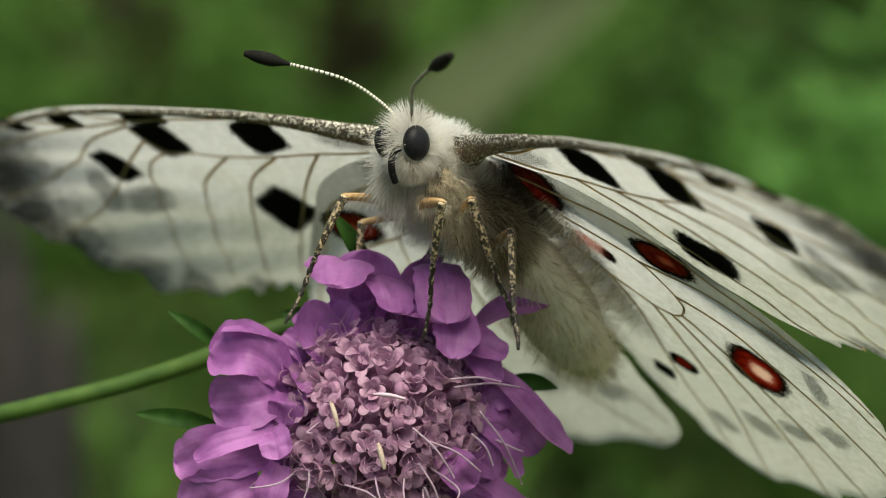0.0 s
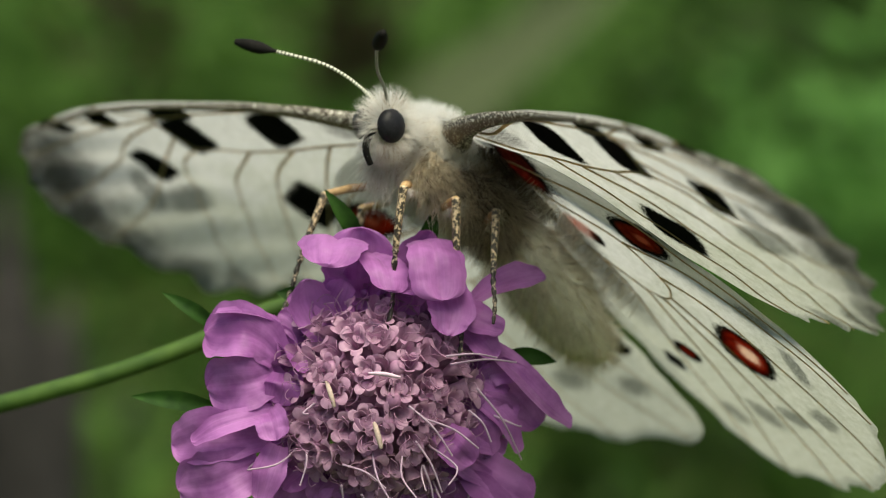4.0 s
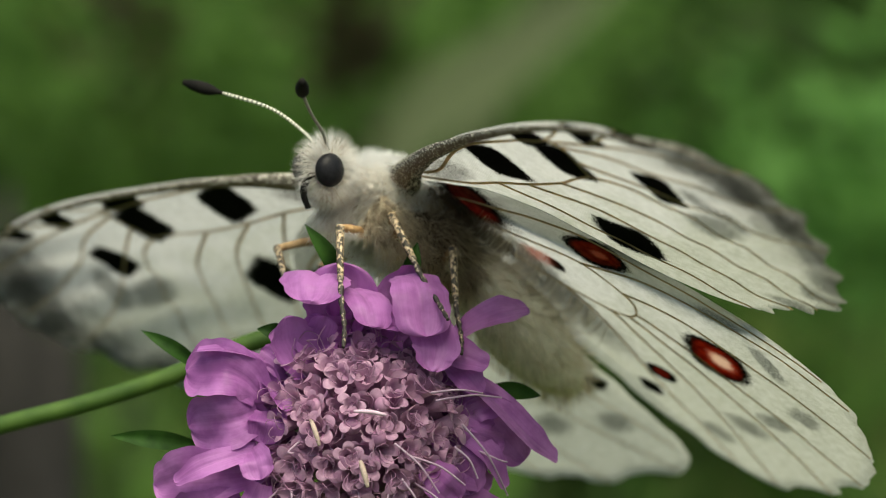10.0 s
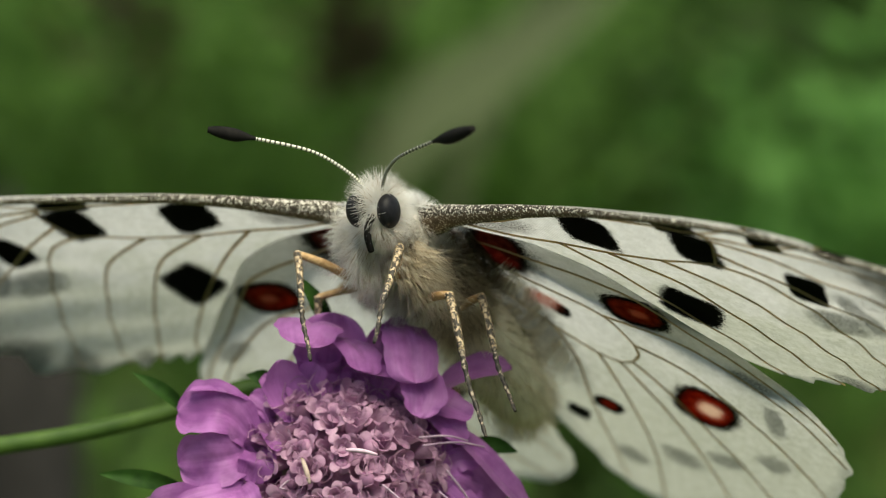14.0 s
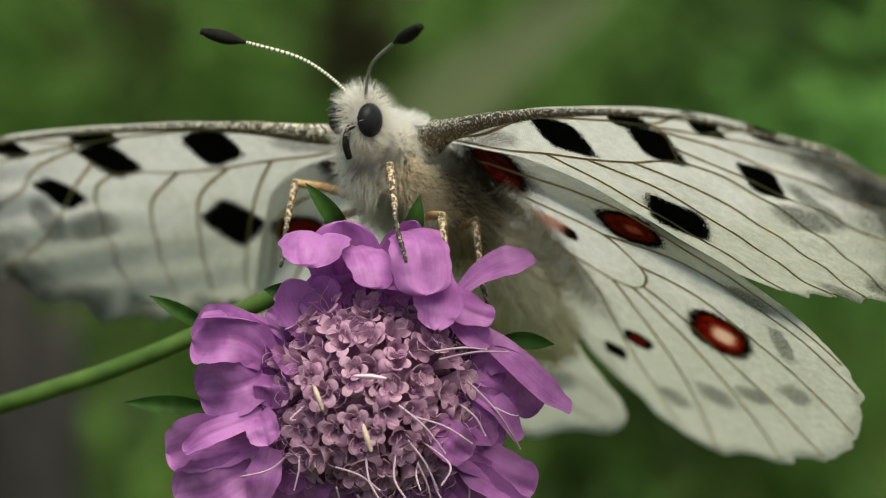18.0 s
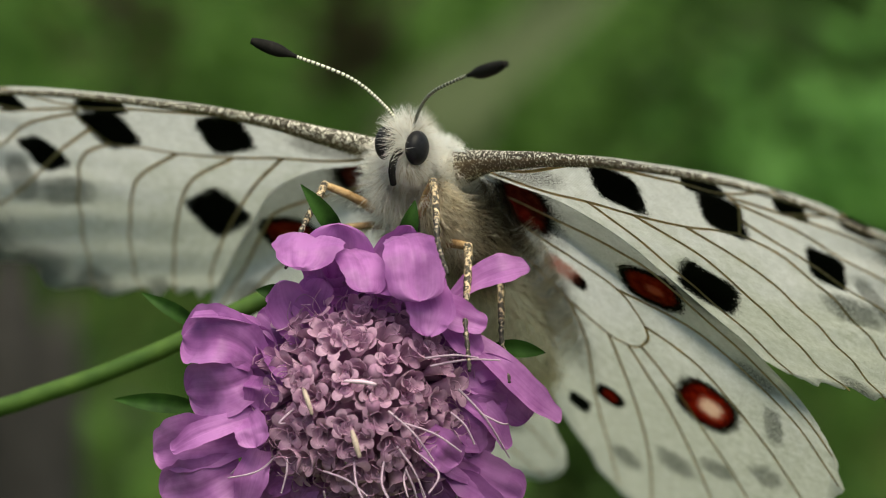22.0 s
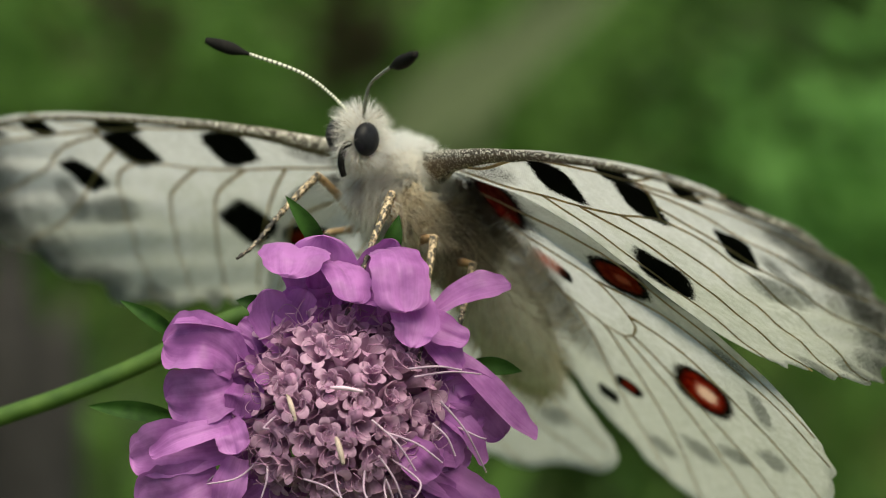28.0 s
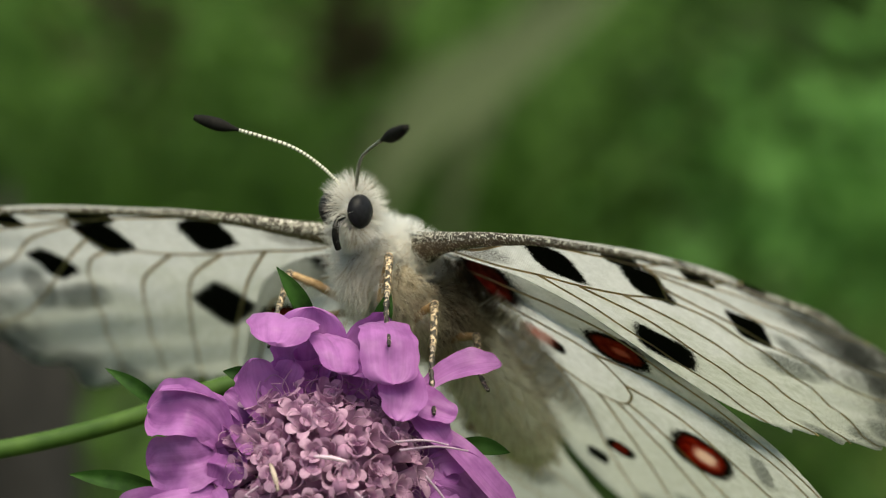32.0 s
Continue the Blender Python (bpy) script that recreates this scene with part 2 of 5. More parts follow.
def blob(bm, centre, size, turn=None, seg=24, rings=16, rough=0.0):
    """An egg-shaped body with a little unevenness."""
    m = Matrix.LocRotScale(centre, turn, size)
    made = bmesh.ops.create_uvsphere(bm, u_segments=seg, v_segments=rings, radius=1.0)["verts"]
    for v in made:
        k = 1 + rough * noise.noise(v.co * 3)
        v.co = m @ (v.co * k)


def sheet(bm, rows, thick=0.0):
    """A skin over rows of points, with a second face behind it where it has thickness."""
    grid = [[bm.verts.new(q) for q in row] for row in rows]
    layer = bm.loops.layers.uv.verify()
    for i, (a, b) in enumerate(zip(grid, grid[1:])):
        n = len(a) - 1
        for k in range(n):
            f = bm.faces.new((a[k], a[k + 1], b[k + 1], b[k]))
            for loop, (u, v) in zip(f.loops, ((k, i), (k + 1, i), (k + 1, i + 1), (k, i + 1))):
                loop[layer].uv = (u / n, v / (len(grid) - 1))
    return grid


def hairs(name, roots, material, parent, length, width=0.045, label="", rng=None, droop=0.0, curl=0.3, tuft=0.55):
    """Fine tapering hairs: roots are (place, way, length factor)."""
    verts, faces = [], []
    for place, way, k in roots:
        way = way.normalized()
        way = (way + noise.noise_vector(place * 0.9) * tuft).normalized()
        side = way.cross(Vector((rng.uniform(-1, 1), rng.uniform(-1, 1), rng.uniform(-1, 1)))).normalized()
        other = way.cross(side)
        bend = (side * rng.uniform(-1, 1) + other * rng.uniform(-1, 1)) * curl + Vector((0, 0, -droop))
        ln = length * k * rng.uniform(0.7, 1.25)
        base = len(verts)
        for s, w in ((0, 1), (0.4, 0.85), (0.75, 0.5)):
            c = place + way * (ln * s) + bend * (ln * s * s)
            for j in range(3):
                ang = 2.094 * j
                verts.append((c + (side * math.cos(ang) + other * math.sin(ang)) * (width * w)) * MM)
        verts.append((place + way * ln + bend * ln) * MM)
        for r in (0, 3):
            for j in range(3):
                a, b = base + r + j, base + r + (j + 1) % 3
                faces.append((a, b, b + 3, a + 3))
        for j in range(3):
            faces.append((base + 6 + j, base + 6 + (j + 1) % 3, base + 9))
    me = bpy.data.meshes.new(name)
    me.from_pydata(verts, [], faces)
    me.shade_smooth()
    me.materials.append(material)
    ob = new(name, me)
    ob.parent = parent
    tagged(ob, label, kind="stuff")
    return ob

# ---- ground and the meadow behind ----
GROUND = plain("meadow_soil", (0.02, 0.035, 0.008), (0.06, 0.085, 0.02), 2.2, 0.9, 0, 0.01, 0, 6.0, 0.1)


def blade_mat(name, low, high):
    """Green of leaves that varies from leaf to leaf."""
    m, n, l, p = mat(name)
    rand = n.new("ShaderNodeNewGeometry").outputs["Random Per Island"]
    tc = n.new("ShaderNodeTexCoord").outputs["Object"]
    f = math_node(n, l, "ADD", math_node(n, l, "MULTIPLY", rand, 0.7), math_node(n, l, "MULTIPLY", noise_tex(n, l, tc, 9.0), 0.4))
    col = mix(n, l, f, low, high)
    l.new(col, p.inputs["Base Color"])
    p.inputs["Roughness"].default_value = 0.55
    p.inputs["Specular IOR Level"].default_value = 0.2
    tr = n.new("ShaderNodeBsdfTranslucent")
    l.new(col, tr.inputs["Color"])
    mx = nd(n, "ShaderNodeMixShader", Fac=0.35)
    l.new(p.outputs[0], mx.inputs[1])
    l.new(tr.outputs[0], mx.inputs[2])
    l.new(mx.outputs[0], n["Material Output"].inputs["Surface"])
    return m


M_GRASS = blade_mat("grass_green", (0.023, 0.063, 0.009), (0.086, 0.178, 0.032))
M_LUSH = blade_mat("lush_leaf_green", (0.068, 0.18, 0.034), (0.122, 0.28, 0.066))
M_DEEP = blade_mat("deep_leaf_green", (0.012, 0.03, 0.006), (0.04, 0.08, 0.015))
M_STRAW = blade_mat("grey_green_straw", (0.07, 0.1, 0.045), (0.16, 0.19, 0.1))
M_FRESH = blade_mat("fresh_leaf_green", (0.036, 0.094, 0.014), (0.09, 0.18, 0.036))
M_DRY = blade_mat("dry_brown_stalk", (0.025, 0.018, 0.01), (0.06, 0.045, 0.025))
M_STONE = plain("grey_stone", (0.01, 0.009, 0.009), (0.034, 0.031, 0.03), 14, 0.9, 0, 0.004)


def ground():
    bm = bmesh.new()
    n = 60
    for i in range(n + 1):
        for j in range(n + 1):
            x = (i / n * 2 - 1)
            y = (j / n * 2 - 1)
            x, y = 400e3 * x * abs(x) ** 3, 400e3 * y * abs(y) ** 3
            d = math.hypot(x, y)
            z = 12 * noise.noise(Vector((x, y, 0)) * 0.002) * min(1, d / 400) - 1
            bm.verts.new((x, y, z))
    bm.verts.ensure_lookup_table()
    for i in range(n):
        for j in range(n):
            a = i * (n + 1) + j
            bm.faces.new([bm.verts[k] for k in (a, a + n + 1, a + n + 2, a + 1)])
    tagged(part("ground", bm, GROUND), "grassy meadow soil in the shade", "ground", kind="structure")


ground()


def leaf_blade(verts, faces, root, lean, height, width, bend, face_turn, n=5):
    """A tapering blade that bends over; folded along its middle."""
    side = Vector((math.cos(face_turn), math.sin(face_turn), 0))
    base = len(verts)
    for i in range(n + 1):
        t = i / n
        c = root + Vector((lean.x * t + bend.x * t * t, lean.y * t + bend.y * t * t, height * (t - 0.25 * t * t * bend.length / max(height, 1))))
        w = width * math.sin(min(1.0, 0.25 + 0.75 * t) * math.pi) ** 0.7 if t < 1 else 0.0
        w = max(w, width * 0.02)
        verts.extend(((c - side * w) * MM, (c + Vector((0, 0, -w * 0.3))) * MM, (c + side * w) * MM))
    for i in range(n):
        a = base + 3 * i
        faces.append((a, a + 1, a + 4, a + 3))
        faces.append((a + 1, a + 2, a + 5, a + 4))


def clump(name, centre, spread, count, height, width, material, seed, label, category, kind="", lean=0.35):
    """Blades that spring from one place."""
    r = random.Random(seed)
    verts, faces = [], []
    for _ in range(count):
        root = Vector((r.gauss(0, 1) * spread, r.gauss(0, 1) * spread, 0))
        h = height * r.uniform(0.55, 1.1)
        leaf_blade(verts, faces, root, Vector((r.uniform(-1, 1), r.uniform(-1, 1), 0)) * h * lean, h, width * r.uniform(0.6, 1.3), Vector((r.uniform(-1, 1), r.uniform(-1, 1), 0)) * h * lean, r.uniform(0, 3.14))
    me = bpy.data.meshes.new(name)
    me.from_pydata(verts, [], faces)
    me.shade_smooth()
    me.materials.append(material)
    ob = new(name, me)
    ob.location = (centre[0], centre[1], -0.002)
    tagged(ob, label, category, kind=kind)
    return ob


def meadow():
    """Grass all over the field behind, thinning with distance, and round the place."""
    r = random.Random(3)
    verts, faces = [], []
    for _ in range(4200):
        y = 2.9 + 5.0 * r.random() ** 1.7
        x = r.uniform(-1, 1) * (0.35 + 0.3 * y)
        h = r.uniform(120, 330) * (0.75 + 0.13 * y)
        leaf_blade(verts, faces, Vector((x * 1000, y * 1000, -4)), Vector((r.uniform(-1, 1), r.uniform(-1, 1), 0)) * h * 0.7, h, r.uniform(4, 12), Vector((r.uniform(-1, 1), r.uniform(-1, 1), 0)) * h * 0.7, r.uniform(0, 3.14))
    for _ in range(2400):
        y = 0.9 + 2.2 * r.random()
        x = r.uniform(-1, 1) * (0.3 + 0.3 * y)
        h = r.uniform(35, 110)
        leaf_blade(verts, faces, Vector((x * 1000, y * 1000, -4)), Vector((r.uniform(-1, 1), r.uniform(-1, 1), 0)) * h * 0.7, h, r.uniform(3, 9), Vector((r.uniform(-1, 1), r.uniform(-1, 1), 0)) * h * 0.7, r.uniform(0, 3.14))
    for _ in range(1500):
        a = r.uniform(0, 6.28)
        d = 0.5 + 3 * r.random()
        x, y = d * math.cos(a), d * math.sin(a)
        if y > 0.1:
            continue
        h = r.uniform(60, 170)
        leaf_blade(verts, faces, Vector((x * 1000, y * 1000, -4)), Vector((r.uniform(-1, 1), r.uniform(-1, 1), 0)) * h * 0.3, h, r.uniform(3, 7), Vector((r.uniform(-1, 1), r.uniform(-1, 1), 0)) * h * 0.4, r.uniform(0, 3.14))
    me = bpy.data.meshes.new("meadow_grass")
    me.from_pydata(verts, [], faces)
    me.shade_smooth()
    me.materials.append(M_GRASS)
    tagged(new("meadow_grass", me), "dense out-of-focus green meadow grass", "grass", kind="stuff")


meadow()


def spot_on(px, py, dist):
    """The place at a distance ahead of the camera, from its offset to the right and upwards in parts of the picture's half width."""
    half = math.tan(radians(9))
    dist *= 1.69
    m = cam_pose
    return m @ Vector((px * half * dist, py * half * dist, -dist))


def shrub(px, py, dist, size, count, leaf, material, seed, label):
    """A leafy plant: a thin stalk from the ground and many leaves round a middle point."""
    r = random.Random(seed)
    c = spot_on(px, py, dist)
    verts, faces = [], []
    mid = Vector((0, 0, c.z * 1000))
    for _ in range(count):
        d = Vector((r.gauss(0, 1), r.gauss(0, 0.7), r.gauss(0, 1))) * 0.5
        p = mid + Vector((d.x * size[0], d.y * size[0], d.z * size[1]))
        h = leaf * r.uniform(0.6, 1.2)
        leaf_blade(verts, faces, p, Vector((r.uniform(-1, 1), r.uniform(-1, 1), 0)) * h * 0.8, h * r.uniform(-0.2, 0.9), h * 0.28, Vector((r.uniform(-1, 1), r.uniform(-1, 1), 0)) * h * 0.3, r.uniform(0, 3.14))
    ob = new("leafy_plant")
    ob.location = (c.x, c.y, -0.003)
    tagged(ob, label, "plant", group="meadow plants")
    me = bpy.data.meshes.new("foliage")
    me.from_pydata(verts, [], faces)
    me.shade_smooth()
    me.materials.append(material)
    crown = new("foliage", me)
    crown.parent = ob
    tagged(crown, kind="stuff")
    for _ in range(3):
        bm = bmesh.new()
        x, y = r.uniform(-12, 12), r.uniform(-12, 12)
        tube(bm, spline([(x, y, 0), (x * 1.5, y, mid.z * 0.5), (x * 2.5, y * 2, mid.z)], 5), lambda t: 2.2 - t, 6)
        part("stalk", bm, M_STEM, ob)
    return ob


# plants behind the flower: offsets from the middle of the view
shrub(0.86, 0.18, 1.05, (100, 80), 420, 24, M_LUSH, 21, "bright green leafy meadow plant, out of focus")
shrub(0.95, 0.05, 0.95, (70, 60), 280, 22, M_LUSH, 22, "bright green leafy meadow plant, out of focus")
shrub(-0.92, 0.2, 1.25, (90, 100), 420, 26, M_FRESH, 23, "fresh green leafy meadow plant, out of focus")
shrub(-0.62, 0.42, 1.4, (120, 90), 460, 26, M_FRESH, 24, "green leafy meadow plant, out of focus")
shrub(-0.4, 0.25, 1.5, (110, 90), 400, 26, M_FRESH, 31, "fresh green leafy meadow plant, out of focus")
shrub(0.62, 0.2, 1.2, (80, 110), 380, 28, M_DEEP, 25, "dark green leafy meadow plant, out of focus")
shrub(0.95, 0.5, 1.3, (90, 80), 380, 28, M_DEEP, 26, "dark green leafy meadow plant, out of focus")
shrub(-0.2, 0.47, 1.15, (34, 60), 110, 30, M_DRY, 27, "dark brown withered plant, out of focus")
shrub(-0.74, 0.46, 1.3, (40, 80), 90, 34, M_DRY, 28, "dark brown withered plant, out of focus")
shrub(-0.95, -0.5, 0.9, (70, 60), 130, 30, M_DEEP, 29, "very dark green low plant, out of focus")
shrub(0.35, -0.4, 1.1, (110, 80), 300, 30, M_DEEP, 30, "dark green leafy meadow plant, out of focus")


def leaning_leaf(a, b, width, material, label):
    """A broad pale blade that leans across."""
    p, q = spot_on(*a), spot_on(*b)
    bm = bmesh.new()
    foot = Vector((p.x - (q.x - p.x) * 0.35, p.y, -0.003))
    line = spline([foot * 1000, p * 1000, p.lerp(q, 0.5) * 1000 + Vector((0, 0, 10)), q * 1000], 8)
    rows = []
    for i, c in enumerate(line):
        t = i / (len(line) - 1)
        w = width * (0.3 + 0.7 * math.sin(min(1, t * 1.1) * math.pi * 0.8)) * (1 - t ** 6)
        nrm = Vector((-0.55, 0, 0.83))
        rows.append([c - nrm * w, c + Vector((0, 6, 0)), c + nrm * w])
    sheet(bm, rows)
    ob = new("broad_leaf")
    tagged(ob, label, "leaf")
    part("leaf_blade", bm, material, ob)
    bm = bmesh.new()
    tube(bm, [c + Vector((0, 4, 0)) for c in line], lambda t: 3.0 - 2.2 * t, 6)
    part("midrib", bm, material, ob)


leaning_leaf((-0.12, 0.2, 1.25), (0.42, 0.62, 1.35), 26, M_STRAW, "pale grey-green broad leaf, out of focus")
leaning_leaf((0.05, 0.22, 1.5), (0.3, 0.68, 1.5), 20, M_STRAW, "pale grey-green broad leaf, out of focus")


def stone():
    c = spot_on(-1.02, -0.2, 0.68)
    bm = bmesh.new()
    blob(bm, (0, 0, 0), (42, 44, c.z * 1000 * 1.08), None, 28, 20, 0.3)
    ob = part("stone", bm, M_STONE, None)
    ob.location = (c.x, c.y + 0.02, 0)
    tagged(ob, "dark grey weathered stone standing in the grass", "stone")


stone()


def hedge():
    """The dark edge of a wood far behind, above the grass."""
    r = random.Random(8)
    verts, faces = [], []
    for _ in range(3500):
        p = Vector((r.uniform(-9000, 9000), r.uniform(9000, 10500), r.uniform(0, 3200)))
        h = r.uniform(200, 480)
        leaf_blade(verts, faces, p, Vector((r.uniform(-1, 1), r.uniform(-1, 1), 0)) * h, h * r.uniform(-0.5, 0.8), h * 0.4, Vector((0, 0, 0)), r.uniform(0, 3.14), 3)
    me = bpy.data.meshes.new("hedge")
    me.from_pydata(verts, [], faces)
    me.materials.append(M_GRASS)
    tagged(new("hedge", me), "far green hedge at the meadow's edge", "hedge", kind="stuff")


hedge()

# ---- the butterfly (body axes: x to its left, y backwards, z up; millimetres) ----
FORE_DARK = [(20.9, -1.8, 2.4, 2.7, 10, 0.0), (31.7, -2.9, 2.0, 2.7, 12, 0.0), (31.2, -6.2, 2.1, 1.0, -8, 0.0), (39.6, -7.2, 1.4, 1.6, 10, 0.0), (45.6, -7.3, 1.3, 1.4, 14, 0.05),
             (40.1, 0.3, 1.6, 2.4, 14, 0.0), (25.0, 9.8, 2.7, 3.0, 28, 0.0)]
FORE_GREY = [(43.6, 3.2, 1.1, 3.0, -12, 0.12), (40.6, 5.8, 2.6, 1.8, 0, 0.3), (48.6, -2.6, 2.0, 4.2, -10, 0.3), (51.4, -0.5, 1.4, 2.4, 0, 0.3), (50.3, 5.0, 1.5, 2.2, 25, 0.3), (48.4, 9.6, 1.5, 2.2, 30, 0.3), (45.6, 13.4, 1.6, 2.0, 40, 0.3), (42.0, 16.4, 1.6, 1.6, 45, 0.3), (36.0, 18.4, 1.5, 1.2, 10, 0.35)]
HIND_DARK = [(1.6, 34.2, 1.1, 1.3, 30, 0.02), (10.1, 14.2, 0.6, 0.9, 30, 0.25)]
HIND_RED = [(18.8, 11.5, 2.4, 1.8, 4, 0.0), (18.8, 27.0, 2.3, 3.1, 38, 0.0), (6.4, 31.2, 0.75, 0.75, 30, 0.0), (8.0, 5.3, 2.0, 2.8, 18, 0.12), (8.8, 13.0, 1.1, 0.8, 30, 0.45)]
HIND_GREY = [(10.8, 38.9, 1.9, 1.9, 0, 0.36), (16.2, 37.3, 1.8, 1.4, 0, 0.36), (22.1, 35.4, 1.9, 1.4, -35, 0.36), (25.9, 26.6, 0.9, 2.8, 15, 0.25), (4.2, 41.2, 1.6, 1.7, 0, 0.36),
             (9.6, 14.2, 0.8, 0.8, 20, 0.36), (26.4, 19.8, 1.2, 2.2, -45, 0.3), (4.6, 20.0, 3.0, 8.0, 4, 0.45)]
FORE_DUST = [(10.0, 0.2, 4.4, 1.9, -14, 0.3), (16.0, -3.6, 9.0, 0.7, -15, 0.4), (50.4, 1.0, 1.6, 5.0, -4, 0.4)]
HIND_DUST = [(5.4, 6.4, 2.6, 3.4, 10, 0.4), (9.0, 6.0, 2.6, 3.6, 18, 0.35), (5.6, 15.0, 2.6, 6.5, 8, 0.42), (9.8, 14.0, 1.0, 1.0, 30, 0.4)]
FORE_LINE = [(3.0, 0.9), (7.1, -1.3), (13.0, -3.7), (18.5, -5.2), (24.0, -6.7), (31.7, -8.4), (38.3, -9.0), (44.1, -8.8), (49.0, -7.5), (52.4, -5.0), (54.1, -2.0), (54.4, 1.4), (52.2, 6.2), (49.0, 11.0),
             (45.6, 15.2), (42.4, 18.0), (37.6, 19.6), (34.6, 19.6), (31.6, 20.6), (29.2, 20.6), (25.5, 18.6)]
HIND_LINE = [(2.5, 2.6), (8.5, 2.8), (13.0, 3.2), (18.0, 5.5), (22.0, 9.6), (26.8, 14.8), (30.1, 19.8), (31.4, 24.0), (31.6, 28.5), (30.6, 33.2), (26.9, 39.3), (23.6, 43.2), (19.4, 46.6), (15.6, 47.6), (12.0, 49.8), (8.2, 49.4), (3.4, 50.8),
             (0.0, 47.6), (-0.8, 42.0), (-1.4, 34.0), (-1.4, 24.0), (-0.6, 13.0), (1.2, 6.0)]
FORE_VEINS = [[(4, 2.0), (10.8, 2.5), (16.1, 1.9), (21.1, 1.6), (26.5, 0.9), (29.4, 0.0), (32.5, -0.8)], [(32.5, -0.8), (36.0, 0.8), (39.0, 4.9), (41.0, 10.0), (42.4, 17.8)], [(21.1, 1.7), (26.6, 5.2), (30.6, 11.6), (33.2, 17.4), (35.0, 19.8)],
              [(26.5, 0.9), (32.0, 4.4), (34.8, 8.4), (37.0, 13.4), (38.6, 19.2)], [(16.1, 1.9), (20, 6.0), (24, 11.6), (27.8, 17.5), (29.2, 20.4)]]
FORE_VEINS += [[(4, 1.0), (9.4, 0.2), (18.0, -3.8), (28.2, -5.7), (33.0, -6.1), (39.0, -8.9)], [(33.4, -5.9), (39.8, -5.8), (45.0, -5.2), (53.6, -3.4)], [(38.4, -5.8), (45.2, -8.6)],
               [(34.0, -5.2), (40.0, -3.5), (44.6, -0.6), (53.6, 2.6)], [(33.4, -3.0), (40.0, 1.4), (45.4, 5.4), (51.0, 8.2)], [(33.4, -5.9), (34.0, -5.0), (33.4, -3.0), (32.5, -0.8)]]
HIND_VEINS = [[(4, 6), (7.5, 9.0), (10.6, 10.7), (14.4, 13.3), (15.5, 15.7), (15.8, 17.6)], [(15.8, 17.6), (20.3, 21.3), (23.5, 28.5), (25.1, 35.6), (25.6, 40.6)], [(15.8, 17.6), (15.4, 19.4), (14.0, 21.0)],
              [(14.0, 21.0), (16.0, 27.1), (17.9, 37.2), (18.9, 46.6)], [(12.4, 21.3), (13.7, 31.1), (13.4, 42.0), (12.0, 49.6)], [(10.5, 20.7), (9.6, 29.9), (7.4, 40.1), (3.4, 50.6)]]
HIND_VEINS += [[(7.5, 17.4), (7.0, 23.3), (4.4, 32), (1.0, 47)], [(3.2, 11), (6.3, 15.6), (8.5, 18.6), (10.5, 20.7), (12.6, 21.4), (14.0, 21.0)], [(5, 4.5), (12.2, 6.1), (18.2, 8.0), (21.0, 10.3), (26.6, 17.1), (30.1, 23.0), (31.4, 28)],
               [(14.4, 13.4), (19.7, 14.7), (23.6, 17.2), (28.4, 24.0), (30.6, 32.4)]]


def smooth(a, b, x):
    t = min(1, max(0, (x - a) / (b - a)))
    return t * t * (3 - 2 * t)


def fore_z(x, y):
    root = (1 - smooth(2, 22, x)) * (1 - smooth(-3, 3, y))
    ripple = 0.16 * smooth(32, 50, x + 0.6 * max(0, y)) * math.sin(y * 1.35 + x * 0.2)
    return 2.43 - 0.17 * x + 0.055 * y - 0.9 * root + 0.12 * noise.noise(Vector((x * 0.12, y * 0.3, 1))) + ripple


def hind_z(x, y):
    return 2.31 - 0.154 * abs(x) - 0.046 * y + 0.12 * noise.noise(Vector((x * 0.2, y * 0.2, 7)))


def placed(side, height, x, y, off=0.0):
    """Where a point of the flat wing lies on the body; the wing on the right side is swept a little, its tip drooping."""
    z = height(x, y) + off
    if side < 0 and height is fore_z:
        x += (-1.9 + 0.29 * (y + 2.8)) * (1 - smooth(22, 40, x)) * smooth(4, 16, x)
        z -= 2.0 * smooth(4, 18, y) * smooth(24, 46, x)
        z -= 1.2 * smooth(6, 20, y) * smooth(8, 34, x) + 3.0 * smooth(38, 54, x) * smooth(-6, 6, y)
        x += 4.5 * smooth(42, 54, x)
        z += 0.12 * smooth(34, 50, x + 0.6 * max(0, y)) * math.sin(y * 1.35 + x * 0.2)
    if side < 0 and height is hind_z:
        z -= 0.5 * smooth(2, 16, x)
        x += 4.0 * smooth(14, 30, y)
        y -= 2.8 * smooth(25, 48, y)
    return Vector((x * side, y, z))


